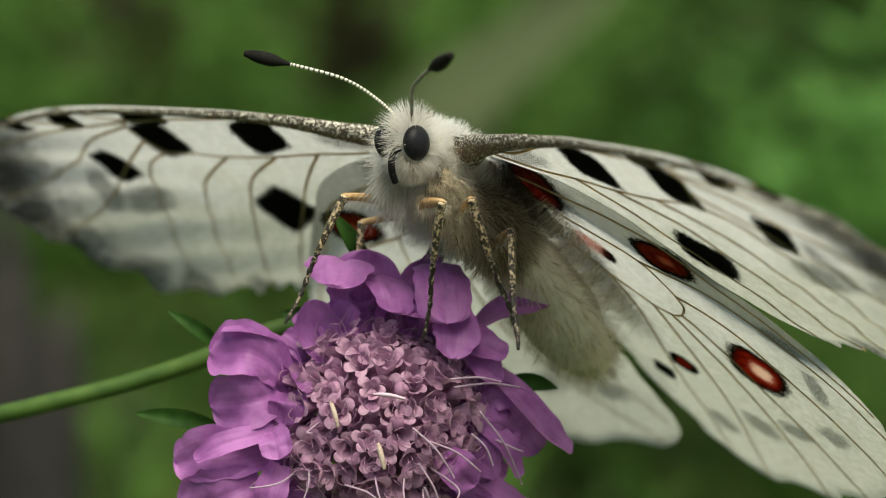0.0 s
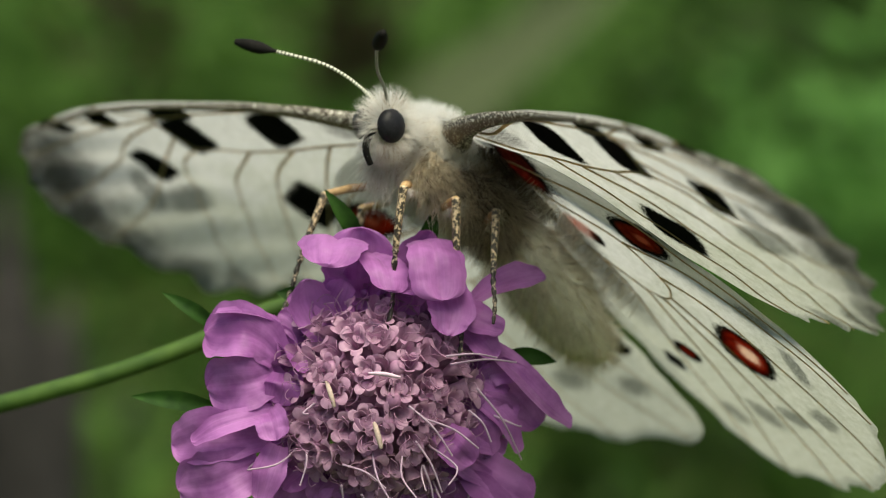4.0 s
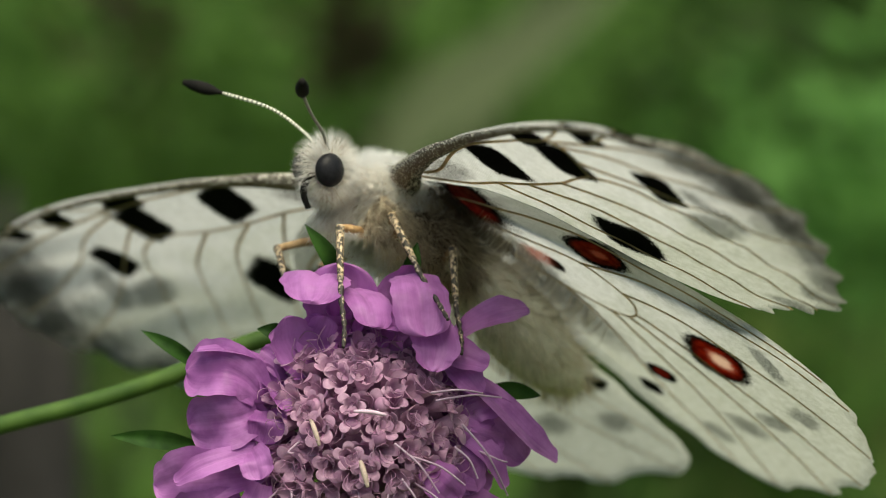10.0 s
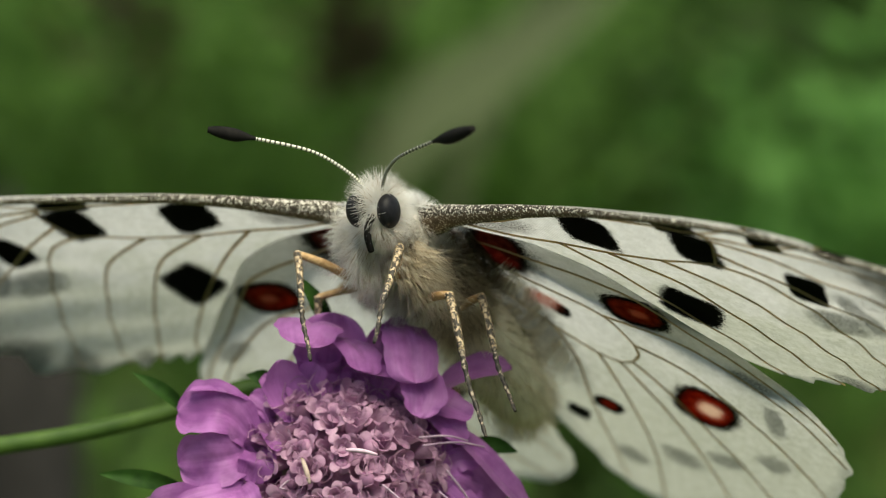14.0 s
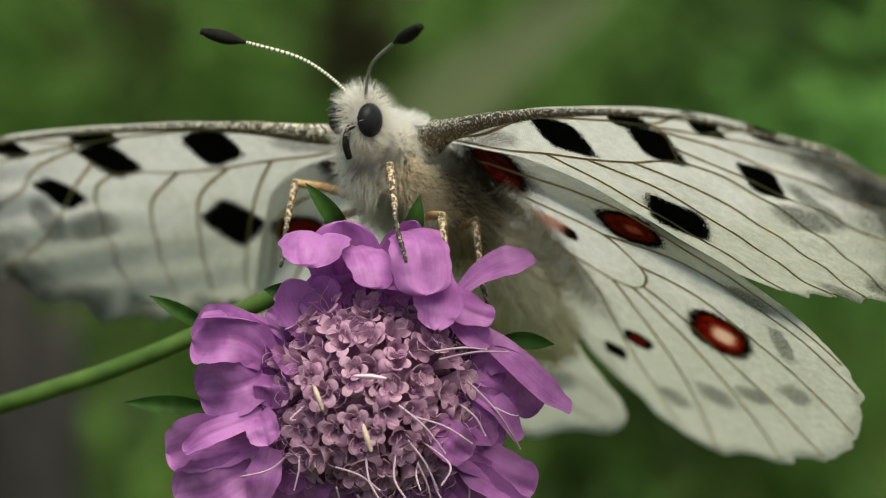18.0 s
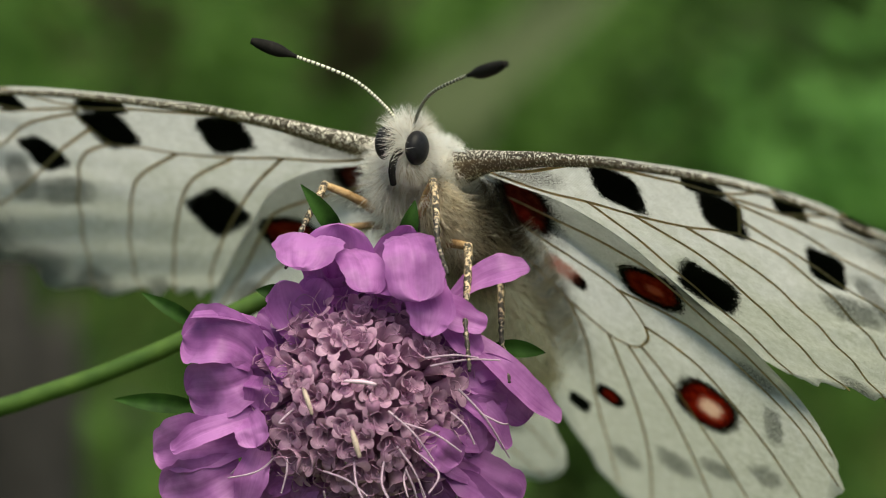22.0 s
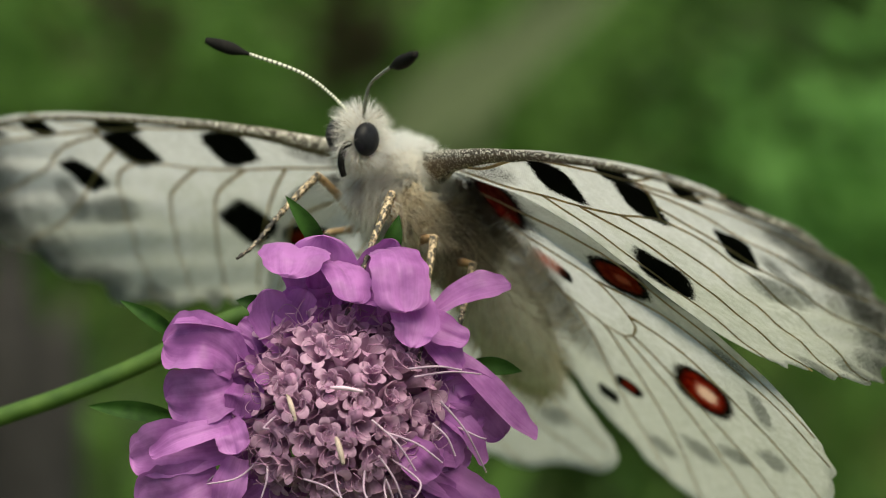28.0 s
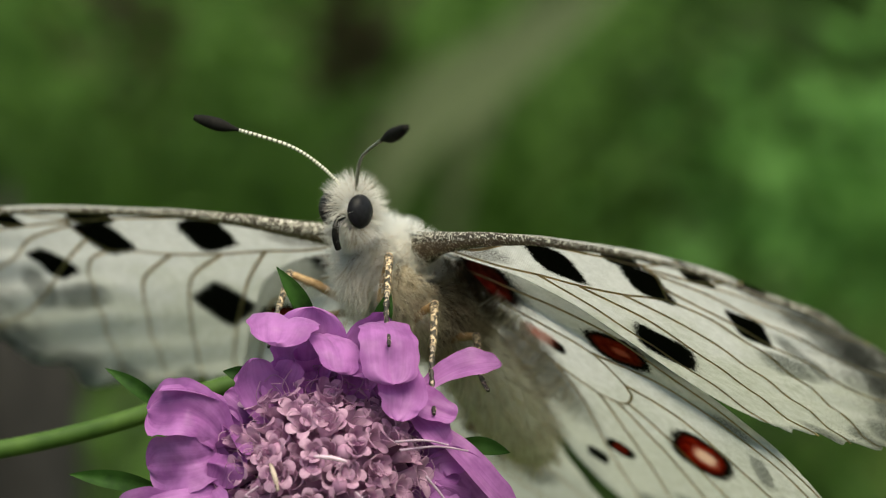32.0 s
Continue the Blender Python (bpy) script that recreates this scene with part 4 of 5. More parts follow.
ray_floret([
    ([(4.4, 0.6, -7.3), (5.5, 0.6, -9.5), (5.4, 1.4, -11.4)], (1.4, 2.2, 1.9), (0.1, -1, -0.4)),
    ([(5.9, 0.4, -6.6), (8.4, 0.4, -8.3), (10.2, 1.4, -10.2)], (1.4, 2.4, 2.5), (0.2, -1, -0.2)),
    ([(6.6, 0.4, -5), (9, 0.2, -6.2), (11.4, 1.2, -7.5)], (1.2, 2.0, 2.1), (0.3, -1, 0.0)),
    ([(5.1, -2.6, -2.8), (6.3, -3.6, -3.9), (7.1, -3, -4.6)], (1.0, 1.5, 1.4), (0.2, -1, -0.1))])
ray_floret([
    ([(7.8, 0, 4.8), (10.8, -0.6, 2.4), (13.4, -0.2, -0), (15.1, 0.6, -1.3)], (0.8, 1.3, 1.4, 0.8), (0.4, -0.75, 0.6)),
    ([(7.4, 0.2, 2.3), (9.6, 0.6, 1.2), (11.4, 1.2, -0.3), (12.3, 1.6, -1.2)], (1.4, 2.4, 2.2, 1.3), (0.2, -1, -0.3)),
    ([(7.9, -0.2, 0.1), (10.1, -0.4, -1.6), (11.3, 0.4, -3.7)], (1.2, 1.1, 0.6), (0.6, -0.8, 0.2)),
    ([(6.5, -0.6, -0.1), (7.9, -0.8, -2.3), (8.4, -0.2, -3.8)], (1.4, 1.9, 1.5), (0.2, -1, 0))])
ray_floret([
    ([(6.4, 1, 7.4), (8.4, -0.2, 9), (10.4, -0.6, 9.9), (11.9, 0, 10.2)], (0.7, 1.4, 1.5, 1.0), (0.1, -0.7, 0.7)),
    ([(5.3, -0.5, 7.4), (7.1, -2.2, 6.3), (8.9, -2.4, 5.7)], (1.1, 1.5, 0.9), (0.1, -1, 0.4)),
    ([(6.5, -0.5, 5.6), (7.8, -2, 4.6), (8.7, -2, 3.7)], (1.0, 1.3, 0.8), (0.2, -1, 0.2))])
ray_floret([
    ([(1.3, -1.5, 6.4), (1.3, 0.2, 8.9), (1.9, 0.2, 11.1), (2.9, -0.8, 12.6)], (1.4, 1.8, 1.6, 1.0), (0.3, -0.9, 0.1)),
    ([(2.4, -0.8, 12.4), (3.2, -2.6, 12.2), (3.8, -4.4, 10.8), (4.1, -4.9, 8.8)], (1.2, 2.0, 2.5, 2.2), (0.1, -0.7, 0.8), -0.12),
    ([(4, -0.2, 10), (4.7, -3.0, 8.2), (5.2, -3.9, 6.7), (5.1, -4.2, 5.6)], (1.0, 1.8, 1.9, 1.4), (0.1, -1, 0.3)),
    ([(-0.2, -0.5, 8.6), (1.7, -3.6, 8.2), (2.7, -4.4, 8)], (0.6, 0.9, 0.6), (-0.2, -0.7, 0.7))])
ray_floret([
    ([(-2.2, -1.5, 5.5), (-2.5, 0.2, 7.5), (-2.4, 0.6, 9.5), (-2.4, 0, 11.2)], (1.9, 2.6, 2.9, 2.9), (0, -1, 0.1)),
    ([(-3.9, 0.2, 11.9), (-4.2, -1.6, 12.2), (-4.5, -3.4, 11.6), (-4.6, -4.4, 10.6)], (2.2, 2.6, 2.7, 2.3), (0, -0.5, 1), -0.1),
    ([(-1.5, -0.2, 11.2), (-0.7, -2.0, 10.7), (-0.1, -3.6, 9.8), (0.2, -4.4, 8.7)], (1.4, 1.8, 1.9, 1.6), (0.2, -0.6, 0.9), -0.1)])
ray_floret([
    ([(-4.6, -2, 3.8), (-5.4, -1.2, 5.3), (-6.2, -1.6, 6.8), (-6.4, -2.4, 7.7)], (1.2, 1.8, 1.8, 1.4), (0.2, -1, 0.1)),
    ([(-3.3, -2, 4.9), (-4.1, -1, 6.4), (-3.7, -1.2, 7.9)], (1.2, 1.6, 1.2), (0, -1, 0.2))])


for k in range(15):
    a = 6.2832 * k / 15 + rng.uniform(-0.1, 0.1)
    c, s = math.cos(a), math.sin(a)
    fan = []
    for off in (-0.5, 0.0, 0.5):
        cc, ss = math.cos(a + off * 0.55), math.sin(a + off * 0.55)
        reach = rng.uniform(9.6, 10.8)
        fan.append(([(7.2 * c, 0.6, 7.0 * s - 0.4), (8.8 * cc, -0.6 + 0.5 * abs(off), 8.4 * ss - 0.4), (reach * cc, rng.uniform(-0.3, 0.8), (reach - 0.6) * ss - 0.4)], (0.6, 1.1, 0.8), (0.4 * c, -1, 0.4 * s)))
    ray_floret(fan, "small mauve floret at the rim")


def disc_floret(seed):
    """A small trumpet-shaped floret with five round lobes, along +z."""
    r = random.Random(seed)
    bm = bmesh.new()
    n = 40
    turn, flare, tall = r.uniform(0, 6.28), r.uniform(0.1, 0.75), r.uniform(0.85, 1.15)
    amps = [r.uniform(0.7, 1.25) for _ in range(5)]
    tilt = [r.uniform(-0.35, 0.45) for _ in range(5)]
    rows = []
    for i in range(6):
        v = i / 5
        rows.append([Vector(((0.32 + 0.86 * v ** 1.3) * math.cos(6.2832 * k / n), (0.32 + 0.86 * v ** 1.3) * math.sin(6.2832 * k / n), 2.9 * v * tall)) for k in range(n + 1)])
    for i in range(1, 7):
        v = i / 6
        row = []
        for k in range(n + 1):
            f = 5 * (k % n) / n
            lobe_no, w = int(f) % 5, f - int(f)
            reach = 0.95 * amps[lobe_no] * (1 + 0.3 * math.cos(6.2832 * k / n - turn)) * (0.2 + 0.8 * math.sqrt(max(0.0, math.sin(math.pi * w))))
            out = flare + tilt[lobe_no] * math.sin(math.pi * w)
            cup = 0.16 * (1 - math.sin(math.pi * w)) * v
            rad = 1.18 + reach * v * (0.25 + out * v) - cup
            a = 6.2832 * k / n
            row.append(Vector((rad * math.cos(a), rad * math.sin(a), 2.9 * tall + reach * v * (1.0 - 0.75 * max(0.0, out) * v))))
        rows.append(row)
    sheet(bm, rows)
    for k in range(3):
        a = r.uniform(0, 6.28)
        tube(bm, spline([(0.2 * math.cos(a), 0.2 * math.sin(a), 1.4), (0.6 * math.cos(a), 0.6 * math.sin(a), 3.4), (1.1 * math.cos(a + 1), 1.1 * math.sin(a + 1), 4.3), (1.5 * math.cos(a + 1.8), 1.5 * math.sin(a + 1.8), 4.2)], 4), 0.05, 4)
    return bm


kinds = []
for s in range(10):
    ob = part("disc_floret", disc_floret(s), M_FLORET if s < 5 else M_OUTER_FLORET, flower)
    kinds.append(ob)
count = 150
used = []
for i in range(count):
    f = (i + 0.5) / count
    th = math.acos(1 - f * 1.02)
    ph = i * 2.39996
    d = Vector((math.sin(th) * math.cos(ph), -math.cos(th), math.sin(th) * math.sin(ph)))
    place = Vector((0, 2.4, 0)) + Vector((d.x * 5.7 - 0.3, d.y * 6.2, d.z * 5.7 - 0.5))
    place += d * rng.uniform(-0.5, 0.9)
    way = (d + Vector((rng.uniform(-0.3, 0.3), rng.uniform(-0.1, 0.1), rng.uniform(-0.3, 0.3)))).normalized()
    k = rng.uniform(0.56, 0.78) * (0.92 + 0.3 * f)
    m = Matrix.LocRotScale(place * MM, way.to_track_quat("Z", "Y") @ Euler((0, 0, rng.uniform(0, 6.28))).to_quaternion(), (k, k, k))
    # past two thirds of the count the darker copies are taken
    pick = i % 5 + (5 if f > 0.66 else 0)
    if kinds[pick] not in used:
        kinds[pick].matrix_basis = m
        used.append(kinds[pick])
    else:
        same("disc_floret", kinds[pick].data, flower, m)

# stem and bracts
bm = bmesh.new()
tube(bm, spline([(0, 0, 0), (-3, 3, 5.6), (-7.4, 6, 7.4), (-11.5, 7, 6.2), (-16.7, 8, 3.6), (-23.5, 9, 0.9), (-30, 10, -1.2), (-38, 12, -4.0), (-60, 16, -14), (-90, 26, -40), (-112, 36, -110), (-120, 40, -220), (-121, 41, -455)], 10), lambda t: 0.88 - 0.1 * math.sin(t * 3), 12)
stem = part("stem", bm, M_STEM, flower, "smooth curved green stem")


def bract(root, tip, width):
    bm = bmesh.new()
    a, b = Vector(root), Vector(tip)
    way = (b - a).normalized()
    side = way.cross(Vector((0.2, -1, 0.1))).normalized()
    nrm = side.cross(way)
    rows = []
    for i in range(11):
        t = i / 10
        w = width * math.sin(min(1, t * 0.9 + 0.12) * math.pi) ** 0.8 + 0.02
        rows.append([a.lerp(b, t) + side * (w * s) + nrm * (0.5 * w * abs(s) + 1.2 * math.sin(t * 3.1) * 0.6) for s in (-1, -0.5, 0, 0.5, 1)])
    sheet(bm, rows)
    part("bract", bm, M_BRACT, flower, "pointed dark green bract")


for root, tip, w in (((-2.5, 2.5, 11.8), (-5.7, 0.5, 16.1), 0.75), ((-13.7, 4.0, 4.4), (-18.4, 3.0, 7.0), 0.6), ((-13.6, 4.0, -2.0), (-20.3, 3.0, -1.6), 0.75), ((-7.2, 3.0, 5.4), (-8.2, 2.0, 6.3), 0.8), ((2.4, 1.5, 11.4), (3.4, 0.6, 15.2), 0.75), ((10.0, 3.0, 3.8), (14.1, 3.0, 3.5), 0.7), ((3.2, 2.0, 9.2), (2.8, 1.0, 11.4), 0.9), ((-7.2, 3.0, 7.2), (-9.1, 2.0, 7.6), 0.7)):
    bract(root, tip, w)

# long stamens
for k in range(12):
    f = rng.uniform(0.15, 0.95)
    th = math.acos(1 - f)
    ph = rng.uniform(3.0, 6.6)
    d = Vector((math.sin(th) * math.cos(ph), -math.cos(th), math.sin(th) * math.sin(ph)))
    p = Vector((0, 3, 0)) + d * 8.6
    q = p + d * 2.5 + Vector((rng.uniform(-1, 1), -1.0, rng.uniform(-1, 0.6))) * 1.3
    e = q + d * 1.4 + Vector((rng.uniform(-1, 1), rng.uniform(-1, 1), rng.uniform(-1, 0.5))) * 1.5
    bm = bmesh.new()
    tube(bm, spline([p, q, e], 6), lambda t: 0.1 - 0.03 * t, 5)
    part("filament", bm, M_FILAMENT, flower)
for a, b, r, m in (((-0.9, -8.3, 1.15), (1.6, -8.3, 1.0), 0.17, M_PINK_ANTHER), ((-4.2, -5.9, 0.4), (-3.4, -6.2, -1.6), 0.21, M_ANTHER), ((-0.2, -7.6, -2.6), (0.5, -7.9, -4.6), 0.24, M_ANTHER)):
    bm = bmesh.new()
    tube(bm, spline([a, Vector(a).lerp(Vector(b), 0.5) + Vector((0, -0.2, 0.1)), b], 6), lambda t: r * (0.55 + 0.45 * math.sin(t * 3.14)), 7)
    part("anther", bm, m, flower)

for x0, z0, x1, z1, bow in ((3.6, -2.0, 8.0, -4.0, 0.5), (2.4, -1.1, 6.0, -4.7, 0.4), (3.1, -3.8, 5.4, -7.6, 0.3), (7.6, 0.7, 11.6, -4.6, 0.6), (7.1, -1.1, 9.0, -3.4, 0.4), (-2.5, -6.0, 1.0, -7.6, 0.5),
                            (-2.5, -7.6, -2.3, -11.8, 0.2), (-0.9, -8.2, 1.0, -12.0, 0.3), (3.8, -5.6, 5.0, -9.6, 0.3), (-5.4, -5.1, -5.7, -7.8, 0.3), (5.4, 2.4, 10.6, 3.0, 0.5), (5.0, 3.0, 9.0, 3.2, 0.4)):
    depth = lambda x, z: 2.4 - 9.4 * math.sqrt(max(0.05, 1 - (x * x + z * z) / 150))
    a, b = Vector((x0, depth(x0, z0) + 0.8, z0)), Vector((x1, depth(x1, z1) - 1.2, z1))
    mid = a.lerp(b, 0.5) + Vector((0.2, -bow, bow * 0.6))
    bm = bmesh.new()
    tube(bm, spline([a, mid, b], 8), lambda t: 0.1 - 0.03 * t, 6)
    fil = part("filament", bm, M_FILAMENT, flower, "long pale stamen thread")
    bm = bmesh.new()
    blob(bm, b, (0.08, 0.08, 0.08), None, 8, 6)
    part("stigma", bm, M_PINK_ANTHER, fil)
for _ in range(7):
    th, ph = rng.uniform(0.1, 1.1), rng.uniform(0, 6.28)
    d = Vector((math.sin(th) * math.cos(ph), -math.cos(th), math.sin(th) * math.sin(ph)))
    bm = bmesh.new()
    blob(bm, Vector((0, 2.4, 0)) + d * 8.0, (0.65, 0.65, 0.65), None, 12, 8, 0.1)
    part("bud", bm, M_BUD, flower)


# ---- what moves: seconds, place, turn ----
BUTTERFLY_ROWS = [
    (0, -0.00138, 0.22851, 0.42610, -39.52, -1.01, -47.85), (0.5, -0.00089, 0.22748, 0.42344, -39.46, 0.31, -48.77),
    (1, -0.00114, 0.22871, 0.42279, -39.26, 0.55, -49.67), (1.5, -0.00236, 0.22933, 0.42577, -39.99, -0.54, -49.46),
    (2, -0.00163, 0.22872, 0.42215, -39.42, 0.74, -50.95), (2.5, -0.00161, 0.23165, 0.42558, -38.77, 0.12, -52.64),
    (3, -0.00220, 0.23339, 0.42487, -41.11, -1.89, -55.89), (3.5, -0.00189, 0.23525, 0.42639, -40.79, -3.54, -54.30),
    (5.5, -0.00265, 0.23482, 0.42699, -39.35, -2.27, -53.83), (6, -0.00195, 0.23560, 0.42810, -40.21, -3.46, -52.51),
    (6.5, -0.00206, 0.23528, 0.42637, -40.45, -2.63, -53.55), (7, -0.00253, 0.23423, 0.42865, -40.42, -3.82, -51.35),
    (7.5, -0.00245, 0.23370, 0.42570, -41.25, -2.44, -53.49), (8, -0.00183, 0.23743, 0.42552, -39.61, -0.36, -59.96),
    (8.5, -0.00324, 0.23389, 0.42347, -41.38, -1.26, -57.42), (9, -0.00152, 0.23970, 0.41991, -43.94, -3.24, -57.39),
    (9.5, -0.00492, 0.23814, 0.42563, -37.19, -10.64, -52.67), (10, -0.00632, 0.23585, 0.42241, -37.39, -10.28, -53.24),
    (10.5, -0.00536, 0.24188, 0.42047, -38.99, -9.33, -56.90), (11, -0.00670, 0.23761, 0.42074, -37.54, -9.25, -53.36),
    (11.5, -0.00659, 0.24435, 0.42060, -37.57, -8.55, -62.79), (12, -0.00563, 0.24374, 0.41978, -37.53, -9.53, -57.46),
    (12.5, -0.00722, 0.24565, 0.42401, -39.59, -10.76, -55.29), (13, -0.00632, 0.23681, 0.42054, -41.55, -11.56, -45.40),
    (13.5, -0.00560, 0.23575, 0.42329, -38.58, -11.07, -34.68), (14, -0.00476, 0.23174, 0.41971, -37.50, -2.45, -33.86),
    (14.5, -0.00330, 0.23533, 0.42499, -37.53, -2.55, -36.49), (16.5, -0.00412, 0.23954, 0.42495, -41.25, -4.47, -48.04),
    (17, -0.00426, 0.23791, 0.42725, -39.84, -5.77, -42.61), (17.5, -0.00408, 0.23569, 0.42460, -39.12, -3.74, -44.37),
    (18, -0.00462, 0.23543, 0.42604, -39.18, -5.15, -41.82), (18.5, -0.00560, 0.23531, 0.42867, -39.53, -6.29, -39.29),
    (19, -0.00515, 0.23615, 0.42754, -37.83, -3.96, -44.22), (19.5, -0.00444, 0.23652, 0.42775, -38.66, -4.84, -41.70),
    (20, -0.00600, 0.23477, 0.42908, -39.95, -6.48, -37.64), (20.5, -0.00550, 0.23660, 0.42834, -38.03, -8.57, -19.27),
    (21, -0.00350, 0.23506, 0.42859, -41.32, -0.51, -26.13), (21.5, -0.00487, 0.23175, 0.42559, -37.48, -0.76, -28.15),
    (22, -0.00203, 0.23212, 0.42471, -45.72, 2.72, -35.84), (22.5, -0.00413, 0.23242, 0.42512, -42.08, -0.30, -36.62),
    (23, -0.00339, 0.23182, 0.42160, -39.80, -0.85, -34.72), (23.5, -0.00246, 0.23477, 0.42550, -38.55, -1.58, -31.29),
    (24, -0.00416, 0.22906, 0.42091, -35.75, 0.04, -35.99), (24.5, -0.00180, 0.23228, 0.41746, -38.94, -0.15, -37.99),
    (25, -0.00503, 0.23485, 0.42569, -37.67, -2.33, -37.95), (25.5, -0.00398, 0.23182, 0.42097, -39.16, 2.19, -43.56),
    (26, -0.00081, 0.24041, 0.42317, -42.90, 3.45, -52.13), (26.5, -0.00425, 0.24000, 0.42569, -42.98, 1.11, -51.11),
    (28.5, -0.00384, 0.23684, 0.42362, -42.94, -1.29, -43.50), (29, -0.00323, 0.23770, 0.42403, -41.82, -3.37, -37.11),
    (29.5, -0.00677, 0.23284, 0.42647, -39.07, -4.76, -23.63), (30, -0.00234, 0.23384, 0.42617, -39.69, 2.33, -30.07),
    (30.5, -0.00165, 0.23671, 0.42309, -41.92, 3.27, -36.31), (31, -0.00616, 0.23300, 0.42309, -40.58, -0.96, -41.78),
    (31.5, -0.00378, 0.23668, 0.42215, -39.48, -4.86, -38.58), (32, -0.00517, 0.23423, 0.41726, -40.53, -2.00, -42.29),
]
HEAD_ROWS = [
    (0, 0.00184, -0.00180, -0.00180, 33.48, -11.71, 7.00), (0.5, 0.00190, -0.00185, -0.00170, 32.43, -12.20, 7.03),
    (1, 0.00192, -0.00197, -0.00148, 32.57, -13.48, 7.35), (1.5, 0.00204, -0.00205, -0.00144, 32.80, -12.62, 7.65),
    (2, 0.00171, -0.00206, -0.00139, 33.35, -12.42, 5.90), (2.5, 0.00147, -0.00194, -0.00179, 34.38, -12.03, 4.27),
    (3, 0.00139, -0.00213, -0.00176, 34.05, -10.58, 4.32), (3.5, 0.00145, -0.00212, -0.00193, 34.54, -9.80, 4.77),
    (5.5, 0.00142, -0.00245, -0.00243, 33.13, -9.32, 4.88), (6, 0.00141, -0.00244, -0.00238, 33.59, -9.15, 5.30),
    (6.5, 0.00142, -0.00247, -0.00244, 32.93, -9.41, 5.86), (7, 0.00138, -0.00233, -0.00242, 32.81, -8.78, 5.91),
    (7.5, 0.00126, -0.00238, -0.00208, 32.66, -6.86, 4.78), (8, 0.00111, -0.00230, -0.00215, 30.36, -8.06, 5.67),
    (8.5, 0.00140, -0.00253, -0.00163, 31.60, -7.61, 6.07), (9, 0.00113, -0.00290, -0.00162, 32.78, -5.29, 4.75),
    (9.5, 0.00107, -0.00261, -0.00206, 30.81, -2.38, 5.59), (10, 0.00103, -0.00286, -0.00199, 30.81, -0.60, 6.46),
    (10.5, 0.00095, -0.00303, -0.00193, 29.64, -0.91, 6.35), (11, 0.00111, -0.00331, -0.00235, 32.61, -6.68, 9.01),
    (11.5, 0.00098, -0.00353, -0.00220, 26.94, -4.70, 9.29), (12, 0.00072, -0.00349, -0.00202, 29.62, -4.96, 11.90),
    (12.5, 0.00125, -0.00389, -0.00169, 31.91, -7.18, 10.39), (13, 0.00141, -0.00375, -0.00161, 34.75, -8.82, 11.85),
    (13.5, 0.00126, -0.00277, -0.00144, 33.43, -7.33, 11.04), (14, 0.00150, -0.00236, -0.00151, 32.39, -10.83, 7.20),
    (14.5, 0.00108, -0.00275, -0.00157, 33.37, -11.38, 8.34), (16.5, 0.00086, -0.00359, -0.00191, 33.93, -9.44, 11.59),
    (17, 0.00084, -0.00345, -0.00177, 32.68, -8.81, 7.78), (17.5, 0.00089, -0.00355, -0.00154, 31.87, -8.63, 8.14),
    (18, 0.00109, -0.00326, -0.00157, 31.32, -7.57, 8.82), (18.5, 0.00128, -0.00303, -0.00167, 31.84, -7.74, 10.83),
    (19, 0.00088, -0.00344, -0.00188, 32.63, -7.42, 10.83), (19.5, 0.00105, -0.00325, -0.00183, 32.42, -7.20, 11.79),
    (20, 0.00133, -0.00266, -0.00183, 30.09, -5.79, 7.72), (20.5, 0.00147, -0.00259, -0.00206, 36.64, -6.79, 4.25),
    (21, 0.00123, -0.00259, -0.00216, 34.08, -9.20, 6.31), (21.5, 0.00124, -0.00277, -0.00195, 32.96, -8.06, 7.31),
    (22, 0.00138, -0.00257, -0.00200, 33.90, -9.78, 5.94), (22.5, 0.00117, -0.00277, -0.00203, 32.65, -6.50, 7.96),
    (23, 0.00126, -0.00290, -0.00169, 31.93, -7.26, 7.43), (23.5, 0.00134, -0.00272, -0.00190, 32.75, -7.82, 7.49),
    (24, 0.00142, -0.00284, -0.00151, 31.21, -6.54, 8.04), (24.5, 0.00112, -0.00315, -0.00142, 31.06, -7.03, 6.28),
    (25, 0.00118, -0.00312, -0.00143, 31.10, -7.02, 6.38), (25.5, 0.00073, -0.00366, -0.00135, 30.09, -5.17, 6.30),
    (26, 0.00056, -0.00385, -0.00186, 31.22, -4.95, 7.26), (26.5, 0.00061, -0.00371, -0.00203, 31.62, -4.55, 7.57),
    (28.5, 0.00080, -0.00400, -0.00169, 33.23, -11.96, 10.15), (29, 0.00094, -0.00328, -0.00146, 32.04, -11.46, 11.34),
    (29.5, 0.00143, -0.00317, -0.00134, 34.28, -6.97, 7.41), (30, 0.00102, -0.00298, -0.00145, 31.93, -8.84, 5.99),
    (30.5, 0.00061, -0.00386, -0.00154, 32.98, -11.15, 5.15), (31, 0.00104, -0.00380, -0.00152, 33.02, -11.25, 8.42),
    (31.5, 0.00086, -0.00416, -0.00115, 33.47, -9.03, 8.14), (32, 0.00100, -0.00428, -0.00064, 31.70, -8.68, 6.57),
]
